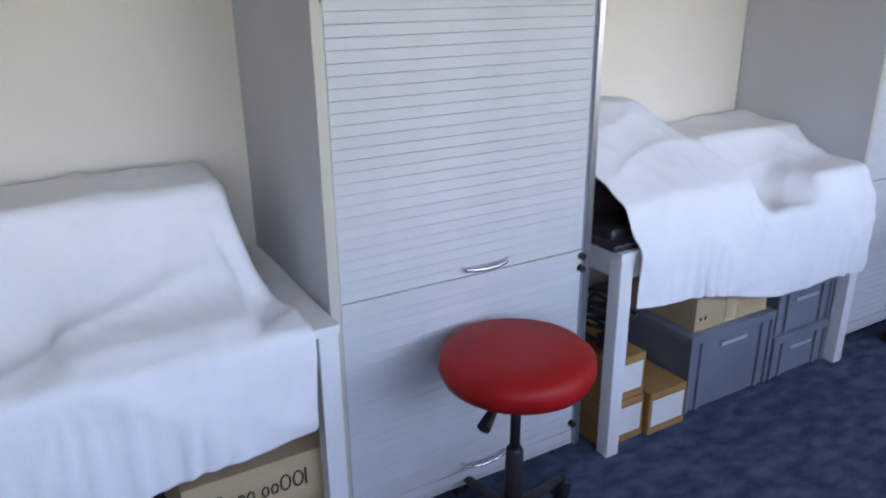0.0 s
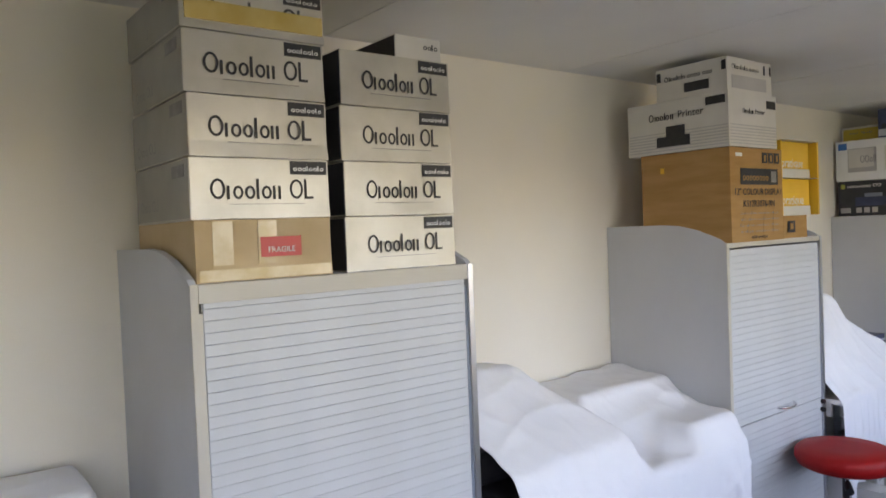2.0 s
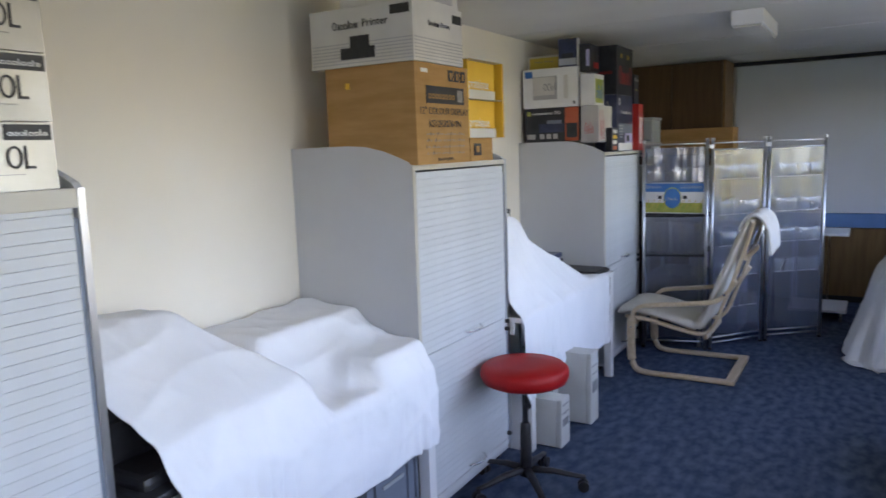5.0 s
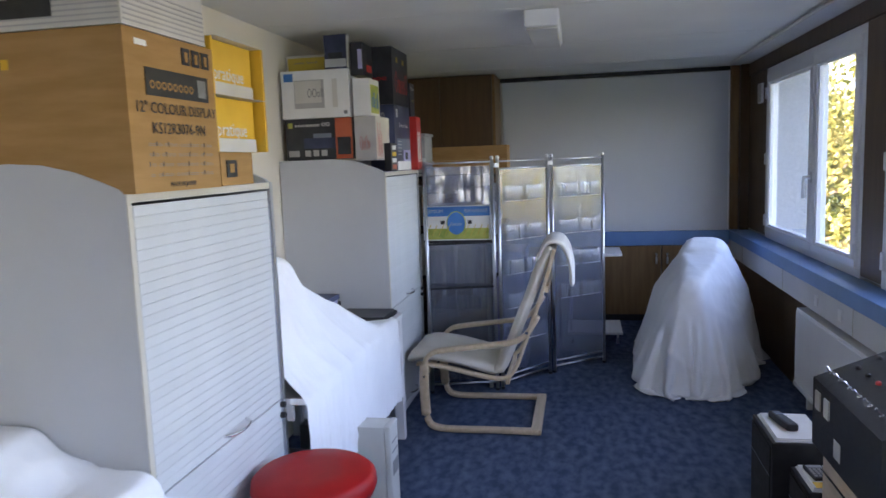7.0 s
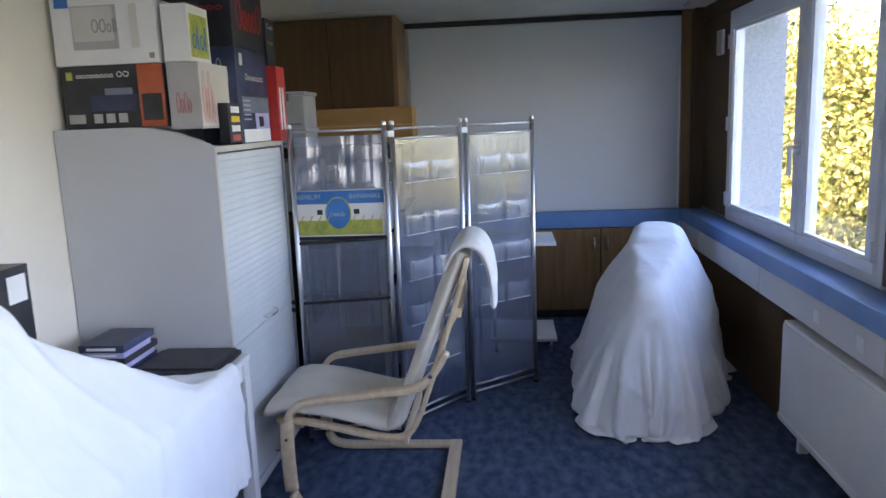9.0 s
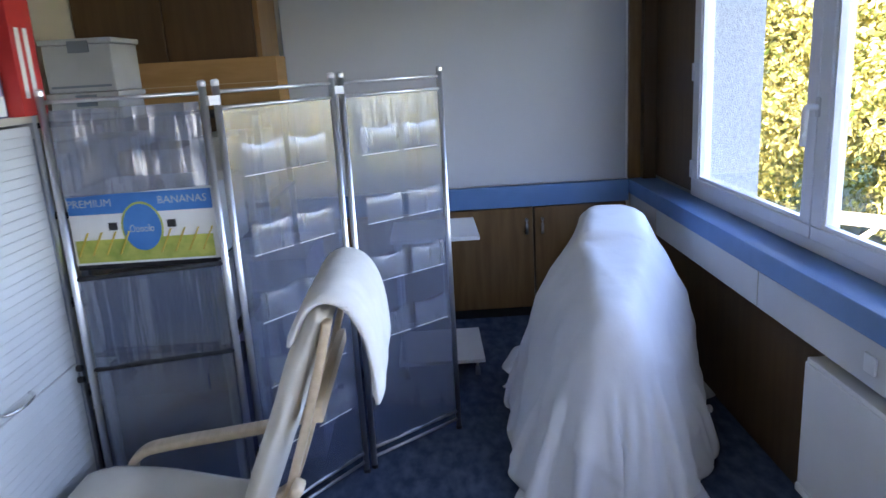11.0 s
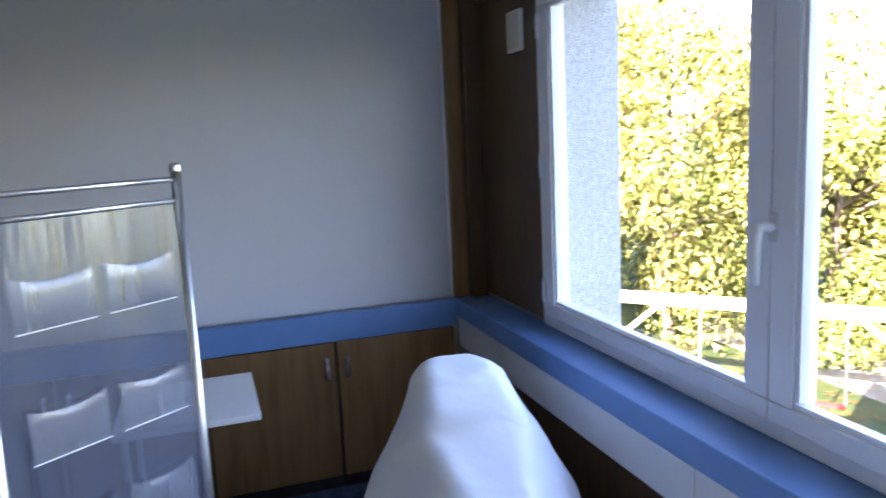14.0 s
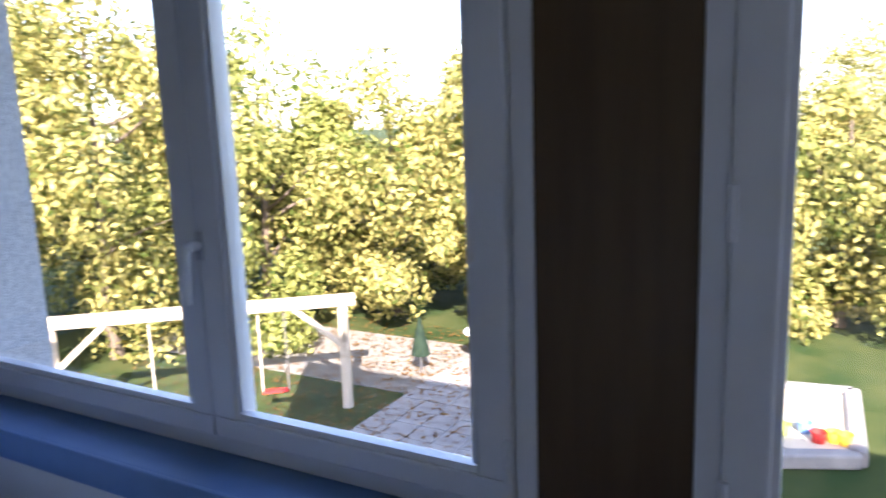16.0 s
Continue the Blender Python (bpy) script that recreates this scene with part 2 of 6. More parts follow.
def finish(name, bm, mat, smooth=False):
    me = bpy.data.meshes.new(name)
    bmesh.ops.recalc_face_normals(bm, faces=bm.faces)
    bm.to_mesh(me)
    bm.free()
    me.materials.append(mat)
    if smooth:
        for p in me.polygons:
            p.use_smooth = True
    return me


def part(name, bm, mat, parent, label="", smooth=False):
    ob = new(name, finish(name, bm, mat, smooth))
    ob.parent = parent
    ob.matrix_parent_inverse = Matrix.Translation(-BASE.get(parent.name, Vector()))
    return tagged(ob, label, kind="stuff" if name.endswith("_script") or name == "small_print" else "")


def piece(name, me, where, parent):
    ob = new(name, me)
    ob.parent = parent
    ob.matrix_parent_inverse = Matrix.Translation(-BASE.get(parent.name, Vector()))
    ob.location = where
    return ob


def solo(name, bm, mat, label, category, kind="", group="", smooth=False):
    return tagged(new(name, finish(name, bm, mat, smooth)), label, category, group, kind)


def box(x0, x1, y0, y1, z0, z1, bevel=0.0, bm=None, m=None):
    bm = bm or bmesh.new()
    r = bmesh.ops.create_cube(bm, size=1)["verts"]
    bmesh.ops.scale(bm, vec=(x1 - x0, y1 - y0, z1 - z0), verts=r)
    bmesh.ops.translate(bm, vec=((x0 + x1) / 2, (y0 + y1) / 2, (z0 + z1) / 2), verts=r)
    if m:
        bmesh.ops.transform(bm, matrix=m, verts=r)
    if bevel:
        edges = list({e for v in r for e in v.link_edges})
        bmesh.ops.bevel(bm, geom=edges, offset=bevel, segments=2, affect="EDGES", profile=0.6)
    return bm


def tube(points, radius, seg=10, bm=None, flat=1.0, up=(0, 0, 1), square=False):
    """A round or oval bar swept along points."""
    bm = bm or bmesh.new()
    pts = [Vector(p) for p in points]
    rings = []
    for i, p in enumerate(pts):
        d = (pts[min(i + 1, len(pts) - 1)] - pts[max(i - 1, 0)]).normalized()
        u = Vector(up)
        if abs(d.dot(u)) > 0.98:
            u = Vector((1, 0, 0))
        a = d.cross(u).normalized()
        b = a.cross(d).normalized()
        r = radius[i] if isinstance(radius, (list, tuple)) else radius
        ring = []
        for k in range(seg):
            w = 2 * math.pi * (k + 0.5) / seg
            ca, sa = math.cos(w), math.sin(w)
            if square:
                ca, sa = math.copysign(abs(ca) ** 0.35, ca), math.copysign(abs(sa) ** 0.35, sa)
            ring.append(bm.verts.new(p + a * ca * r + b * sa * r * flat))
        rings.append(ring)
    for r0, r1 in zip(rings, rings[1:]):
        for k in range(seg):
            bm.faces.new((r0[k], r0[(k + 1) % seg], r1[(k + 1) % seg], r1[k]))
    bm.faces.new(rings[0][::-1])
    bm.faces.new(rings[-1])
    return bm


def lathe(profile, centre, seg=40, bm=None):
    """A solid of revolution: (radius, height) pairs about a vertical axis."""
    bm = bm or bmesh.new()
    rings = [[bm.verts.new((centre[0] + r * math.cos(2 * math.pi * k / seg), centre[1] + r * math.sin(2 * math.pi * k / seg), centre[2] + z)) for k in range(seg)] for r, z in profile]
    for a, b in zip(rings, rings[1:]):
        for k in range(seg):
            bm.faces.new((a[k], a[(k + 1) % seg], b[(k + 1) % seg], b[k]))
    bm.faces.new(rings[0][::-1])
    bm.faces.new(rings[-1])
    return bm


def arc(points, steps=8):
    """A smooth curve through points."""
    p = [Vector(q) for q in points]
    p = [p[0] * 2 - p[1]] + p + [p[-1] * 2 - p[-2]]
    out = []
    for i in range(1, len(p) - 2):
        for k in range(steps):
            t = k / steps
            out.append(0.5 * (2 * p[i] + (p[i + 1] - p[i - 1]) * t + (2 * p[i - 1] - 5 * p[i] + 4 * p[i + 1] - p[i + 2]) * t * t + (3 * p[i] - p[i - 1] - 3 * p[i + 1] + p[i + 2]) * t ** 3))
    return out + [p[-2]]


def prism(outline, x0, x1):
    """An outline in y and z pushed along x."""
    bm = bmesh.new()
    a = [bm.verts.new((x0, y, z)) for y, z in outline]
    b = [bm.verts.new((x1, y, z)) for y, z in outline]
    n = len(a)
    for k in range(n):
        bm.faces.new((a[k], a[(k + 1) % n], b[(k + 1) % n], b[k]))
    bm.faces.new(a[::-1])
    bm.faces.new(b)
    return bm


def face_point(side, fixed, u, v):
    """A point on a printed face: side 'y' faces the windows, side 'x' faces the start of the walk."""
    return (u, fixed, v) if side == "y" else (fixed, u, v)


def patch(side, fixed, u0, u1, v0, v1, bm=None, depth=0.0012):
    lo, hi = face_point(side, fixed - depth, u0, v0), face_point(side, fixed + 0.0006, u1, v1)
    return box(min(lo[0], hi[0]), max(lo[0], hi[0]), min(lo[1], hi[1]), max(lo[1], hi[1]), v0, v1, bm=bm)


def ring(side, fixed, u0, u1, v0, v1, stroke, bm):
    """A plain oval ring lying on a printed face."""
    cu, cv, a, b = (u0 + u1) / 2, (v0 + v1) / 2, abs(u1 - u0) / 2, (v1 - v0) / 2
    outer, inner = [], []
    for k in range(16):
        w = 2 * math.pi * k / 16
        outer.append(bm.verts.new(face_point(side, fixed - 0.0012, cu + a * math.cos(w), cv + b * math.sin(w))))
        inner.append(bm.verts.new(face_point(side, fixed - 0.0012, cu + (a - stroke) * math.cos(w), cv + (b - stroke) * math.sin(w))))
    for k in range(16):
        bm.faces.new((outer[k], outer[(k + 1) % 16], inner[(k + 1) % 16], inner[k]))


def bars(side, fixed, u0, u1, v0, height, pattern, bm=None):
    """Plain shapes in place of a printed name: 9 a tall ring, 6 a low ring, 8 a tall bar, 7 a low bar, 5 a corner, 0 a gap. On side x the row runs towards lower y."""
    bm = bm or bmesh.new()
    widths = [{"9": 1.3, "6": 0.95, "8": 0.4, "7": 0.45, "5": 0.9, "0": 0.5}[c] for c in pattern]
    unit = (u1 - u0) / sum(widths)
    st = min(abs(unit) * 0.2, height * 0.16)
    a = u0
    for c, wd in zip(pattern, widths):
        b = a + unit * wd
        e = b - unit * 0.12
        lo, hi = min(a, e), max(a, e)
        if c in "96":
            ring(side, fixed, lo, hi, v0, v0 + height * (1.0 if c == "9" else 0.66), st, bm)
        elif c in "87":
            patch(side, fixed, lo, lo + st, v0, v0 + height * (1.0 if c == "8" else 0.66), bm)
        elif c == "5":
            patch(side, fixed, lo, lo + st, v0, v0 + height, bm)
            patch(side, fixed, lo, hi, v0, v0 + st, bm)
        a = b
    return bm


def words(text, side, fixed, u, v, size, mat, parent, flip=False, align="CENTER", turn=0.0):
    """Readable print in the built-in font."""
    cu = bpy.data.curves.new("words", "FONT")
    cu.body, cu.size, cu.align_x, cu.align_y, cu.extrude = text, size, align, "CENTER", 0.0004
    cu.resolution_u = 2
    tmp = bpy.data.objects.new("words", cu)
    scene.collection.objects.link(tmp)
    me = bpy.data.meshes.new_from_object(tmp.evaluated_get(bpy.context.evaluated_depsgraph_get()))
    bpy.data.objects.remove(tmp)
    rot = pose(0, 0, 0, 90, 0, 0) if side == "y" else pose(0, 0, 0, 90, 0, -90)
    me.transform(Matrix.Translation(face_point(side, fixed - 0.0016, u, v)) @ rot @ pose(0, 0, 0, 0, 0, turn))
    me.materials.clear()
    me.materials.append(mat)
    ob = new("lettering", me)
    ob.parent = parent
    ob.matrix_parent_inverse = Matrix.Translation(-BASE.get(parent.name, Vector()))
    return ob


def carton(name, x0, x1, y0, y1, z0, z1, mat, label, category="box", group="", tilt=0.0, dent=0.004):
    """A card box with slightly bulging faces and soft corners."""
    e = thing(name, ((x0 + x1) / 2, (y0 + y1) / 2, z0), label, category, group)
    bm = box(x0, x1, y0, y1, z0, z1)
    bmesh.ops.subdivide_edges(bm, edges=bm.edges[:], cuts=3, use_grid_fill=True)
    c = Vector(((x0 + x1) / 2, (y0 + y1) / 2, (z0 + z1) / 2))
    for v in bm.verts:
        k = noise.noise(v.co * 7.0)
        v.co += (c - v.co).normalized() * (0.5 + 0.5 * k) * dent * (0 if v.co.z < z0 + 0.001 else 1)
    body = part("body", bm, mat, e)
    if tilt:
        e.rotation_euler = (0, 0, radians(tilt))
    return e, body

# ---- structure ----
X0, X1, YW, YN, CEIL = -0.6, 9.60, 2.645, -0.58, 2.365
solo("floor", box(X0, X1 + 0.1, -0.52, YW, -0.12, 0.0), CARPET, "blue mottled short-pile carpet floor", "floor", "structure")
bm = box(X0 - 0.1, X1 + 0.2, -1.0, YW + 0.2, CEIL, CEIL + 0.15)
for xs in (1.3, 2.55, 3.8, 5.05, 6.3, 7.55, 8.8):
    box(xs, xs + 0.006, -0.5, YW, CEIL - 0.002, CEIL + 0.01, bm=bm)
solo("ceiling", bm, CEILING, "off-white painted ceiling with fine board joints", "ceiling", "structure")
solo("wall_north", box(X0 - 0.1, X1 + 0.2, YW, YW + 0.2, -0.12, CEIL), WALL, "cream painted plaster wall behind the desks", "wall", "structure")
solo("wall_west", box(X0 - 0.2, X0, -0.95, YW, -0.12, CEIL), WALL, "cream painted end wall", "wall", "structure")
solo("wall_east", box(X1, X1 + 0.2, -0.95, YW, -0.12, CEIL), WALL, "painted end wall behind the board", "wall", "structure")

# window wall: openings between piers
WINDOWS = [(6.77, 8.89), (4.36, 6.48), (1.95, 4.07), (-0.2, 1.66)]
WZ0, WZ1, YOUT = 0.87, 2.25, -0.95
solid = [(8.89, X1), (6.48, 6.77), (4.07, 4.36), (1.66, 1.95), (X0, -0.2)]
wall = thing("wall_south", (4.4, -0.7, 0), "window wall with rough rendered outside and veneered piers", "wall", kind="structure")
for a, b in solid:
    part("pier", box(a, b, YOUT, -0.62, 0.6605, WZ1), PLASTER, wall, "grey rendered masonry pier")
    part("pier_panel", box(a + 0.002, b - 0.002, -0.617, -0.585, WZ0 + 0.02, WZ1), WOOD, wall, "dark brown veneered panel")
part("parapet", box(X0, X1, -0.67, -0.52, -0.12, WZ0 - 0.004), PLASTER, wall)
part("outer_parapet", box(X0, X1, YOUT, -0.671, -0.12, 0.66), PLASTER, wall)
part("lintel", box(X0, X1, YOUT, -0.60, WZ1 + 0.003, CEIL), PLASTER, wall)
part("lintel_panel", box(X0, X1, -0.597, -0.57, WZ1 + 0.006, CEIL - 0.003), WOOD, wall, "dark brown veneered panel")
part("facade_below", box(X0 - 0.5, X1 + 6, YOUT - 0.02, YOUT, -3.42, -0.12), PLASTER, wall)
# unseen upper facade added to block the sun, height set to shade the patio
part("shade_facade", box(X0 - 0.5, X1 + 0.4, YOUT - 0.02, YOUT, CEIL, 4.4), PLASTER, wall)
part("lower_panel", box(X0, X1, -0.518, -0.49, 0.0, 0.63), WOOD, wall, "dark brown veneered panel below the sill")
band = thing("sill_panel", (4.4, -0.45, 0.58), "white painted panel under the blue sill", "panel", kind="structure")
part("board", box(X0, X1 - 0.07, -0.517, -0.432, 0.632, 0.781, 0.002), WHITE_BAND, band)
for sx in (6.95, 6.55):
    part("socket", box(sx, sx + 0.06, -0.4325, -0.424, 0.675, 0.735, 0.006), WHITE, band, "white wall socket")
sill = thing("window_sill", (4.4, -0.45, 0.78), "blue painted deep window sill with a square front edge", "window sill", kind="structure")
part("sill_board", box(X0, X1 - 0.002, YN - 0.02, -0.433, 0.79, 0.868, 0.006), BLUE, sill)
part("sill_lip", box(X0, X1 - 0.06, -0.4325, -0.42, 0.783, 0.871, 0.005), BLUE, sill)
for bx in (9.0, 7.72, 6.4, 5.1):
    part("joint_strip", box(bx, bx + 0.004, -0.4318, -0.4295, 0.636, 0.78), RAIL, band)

# window frames
for n, (a, b) in enumerate(WINDOWS, 1):
    w = thing(f"window_{n}", ((a + b) / 2, YN, WZ0), "white plastic double casement window, closed", "window", kind="structure")
    f, sw = 0.045, 0.075
    mid = 7.625 if n == 1 else (a + b) / 2
    y0, y1 = YN - 0.075, YN - 0.003
    for args in ((a, b, y0, y1, WZ0 + 0.001, WZ0 + f), (a, b, y0, y1, WZ1 - f, WZ1), (a, a + f, y0, y1, WZ0 + f, WZ1 - f), (b - f, b, y0, y1, WZ0 + f, WZ1 - f)):
        part("window_frame", box(*args, 0.004), FRAME, w)
    for s0, s1, lever in ((a + f + 0.003, mid - 0.002, False), (mid + 0.002, b - f - 0.003, True)):
        z0, z1, g0, g1 = WZ0 + f + 0.003, WZ1 - f - 0.003, YN - 0.06, YN + 0.012
        sash = part("sash", box(s0, s1, g0, g1, z0, z0 + sw - 0.02, 0.006), FRAME, w, "white casement frame")
        part("top_rail", box(s0, s1, g0, g1, z1 - sw, z1, 0.006), FRAME, sash)
        part("stile", box(s0, s0 + sw, g0, g1, z0 + sw - 0.02, z1 - sw, 0.006), FRAME, sash)
        part("stile", box(s1 - sw, s1, g0, g1, z0 + sw - 0.02, z1 - sw, 0.006), FRAME, sash)
        pane = part("pane", box(s0 + sw - 0.008, s1 - sw + 0.008, YN - 0.03, YN - 0.026, z0 + sw - 0.028, z1 - sw + 0.008), GLASS, sash, "clear window glass")
        pane.visible_shadow = False
        bead = bmesh.new()
        for args in ((s0 + sw, s1 - sw, z0 + sw - 0.02, z0 + sw - 0.005), (s0 + sw, s1 - sw, z1 - sw - 0.015, z1 - sw), (s0 + sw, s0 + sw + 0.014, z0 + sw, z1 - sw), (s1 - sw - 0.014, s1 - sw, z0 + sw, z1 - sw)):
            box(args[0], args[1], YN - 0.024, YN + 0.002, args[2], args[3], bm=bead)
        part("glazing_bead", bead, FRAME, sash)
        for hz in (1.02, 1.52, 2.05):
            hx = s1 - 0.004 if lever else s0 + 0.004
            part("hinge", tube([(hx, YN + 0.016, hz - 0.045), (hx, YN + 0.016, hz + 0.045)], 0.009, 8), FRAME, sash, "white hinge")
    hx = mid - 0.012
    part("handle_plate", box(hx - 0.013, hx + 0.013, YN + 0.012, YN + 0.02, 1.37, 1.44, 0.004), ALU, w, "grey handle plate")
    part("window_handle", tube(arc([(hx, YN + 0.02, 1.405), (hx, YN + 0.05, 1.407), (hx + 0.004, YN + 0.058, 1.39), (hx + 0.012, YN + 0.058, 1.27)], 4), 0.012, 10), FRAME, w, "white lever handle turned down", smooth=True)
    part("outer_sill", prism([(YOUT - 0.04, 0.662), (YOUT - 0.04, 0.672), (-0.672, 0.70), (-0.672, 0.662)], a, b), ALU, w)

# veneered corner by the end wall
post = thing("corner_post", (9.56, -0.5, 0.87), "honey brown veneered corner posts beside the board", "post", kind="structure")
part("post", box(9.54, X1 - 0.002, -0.50, -0.425, 0.872, CEIL - 0.002, 0.004), WOOD_MID, post)
part("post", box(9.49, X1 - 0.002, -0.584, -0.502, 0.872, CEIL - 0.002, 0.004), WOOD, post)
plate = thing("wall_plate", (9.09, -0.58, 1.98), "white plastic wall box on the veneered pier", "switch")
part("cover", box(9.0, 9.135, -0.584, -0.565, 1.985, 2.15, 0.006), WHITE, plate)
part("rim", box(9.01, 9.125, -0.565, -0.561, 1.995, 2.14, 0.003), OFFWHITE, plate)

# end wall: board, ledge, low cupboards
board = thing("projection_board", (9.58, 0.65, 0.9), "large grey-white projection board with dark top rail", "board", kind="structure")
part("panel", box(9.575, X1 - 0.003, -0.42, 1.66, 0.872, 2.322, 0.003), SCREEN, board)
part("top_rail", box(9.55, X1 - 0.003, -0.42, 1.70, 2.325, CEIL - 0.004, 0.004), DARK, board, "black rail")
part("side_edge", box(9.565, 9.574, -0.424, -0.412, 0.872, 2.32), WHITE, board)
ledge = thing("wall_ledge", (9.57, 1.0, 0.77), "blue painted ledge above the low cupboards", "ledge", kind="structure")
part("ledge_board", box(9.515, 9.573, -0.42, YW - 0.004, 0.735, 0.868, 0.005), BLUE, ledge)
for i, y in enumerate((-0.41, 0.185, 0.78, 1.37, 1.95)):
    c = thing("low_cupboard", (9.56, y + 0.29, 0.0), "dark brown veneered low cupboard with closed doors under the blue ledge", "cupboard", "low cupboards along the end wall")
    part("carcass", box(9.555, X1 - 0.003, y, y + 0.588, 0.0, 0.731), WOOD, c)
    part("plinth", box(9.552, 9.555, y, y + 0.588, 0.0, 0.06), DARK, c)
    d = part("door", box(9.532, 9.554, y + 0.003, y + 0.585, 0.065, 0.726, 0.003), WOOD_MID, c, "veneered door")
    hy = y + (0.54 if i % 2 == 0 else 0.045)
    part("handle", tube(arc([(9.532, hy, 0.565), (9.51, hy, 0.57), (9.51, hy, 0.645), (9.532, hy, 0.65)], 3), 0.009, 8), ALU, d, "bright metal pull handle", smooth=True)

tall = thing("tall_cupboard", (9.2, 2.15, 0.0), "dark brown veneered tall cupboard reaching the ceiling", "cupboard")
part("body", box(9.06, 9.515, 1.70, YW - 0.01, 0.9, CEIL - 0.01), WOOD, tall)
part("edge", box(9.05, 9.515, 1.672, 1.698, 0.9, CEIL - 0.01, 0.002), WOOD_MID, tall, "lighter wood edge panel")
for y in (1.70, 2.17):
    part("door", box(9.038, 9.059, y + 0.003, y + 0.465, 0.92, CEIL - 0.02, 0.003), WOOD, tall)
part("leg_panel", box(9.1, 9.515, 1.70, YW - 0.01, 0.0, 0.898), WOOD, tall)

# radiator
rad = thing("radiator", (6.45, -0.44, 0.1), "white flat-fronted panel radiator below the sill", "radiator")
part("front_panel", box(5.55, 7.285, -0.418, -0.40, 0.11, 0.59, 0.006), ENAMEL, rad)
part("back_panel", box(5.56, 7.275, -0.475, -0.455, 0.12, 0.58, 0.005), ENAMEL, rad)
part("top_grille", box(5.56, 7.28, -0.475, -0.405, 0.585, 0.606, 0.004), ENAMEL, rad)
part("bottom_rail", box(5.552, 7.283, -0.417, -0.392, 0.105, 0.135, 0.006), ENAMEL, rad)
fin = finish("convector_fin", box(-0.002, 0.002, -0.453, -0.42, 0.13, 0.58), ENAMEL)
for k in range(40):
    piece("fin", fin, (5.6 + k * 0.0425, 0, 0), rad)
for x in (5.8, 7.1):
    part("foot", box(x, x + 0.03, -0.475, -0.43, 0.0, 0.13), ENAMEL, rad)

# ceiling fittings
lamp = thing("ceiling_lamp", (6.6, 1.12, CEIL), "white box-shaped ceiling lamp, switched off", "ceiling lamp")
part("housing", box(6.35, 7.05, 1.02, 1.20, CEIL - 0.09, CEIL - 0.002, 0.008), WHITE, lamp)
part("diffuser", box(6.36, 7.04, 1.03, 1.19, CEIL - 0.105, CEIL - 0.091, 0.006), OFFWHITE, lamp, "milky plastic diffuser")
cur = thing("curtain_rail", (6.0, -0.35, CEIL - 0.04), "thin white curtain rail along the window wall", "curtain rail")
part("rail", tube([(X0 + 0.1, -0.36, CEIL - 0.02), (9.2, -0.36, CEIL - 0.02)], 0.012, 8), RAIL, cur)

# ---- cabinets ----
SLAT_ME = finish("slat", box(0, 0.79, -0.006, 0.004, 0.0, 0.0279, 0.0018), SLAT)


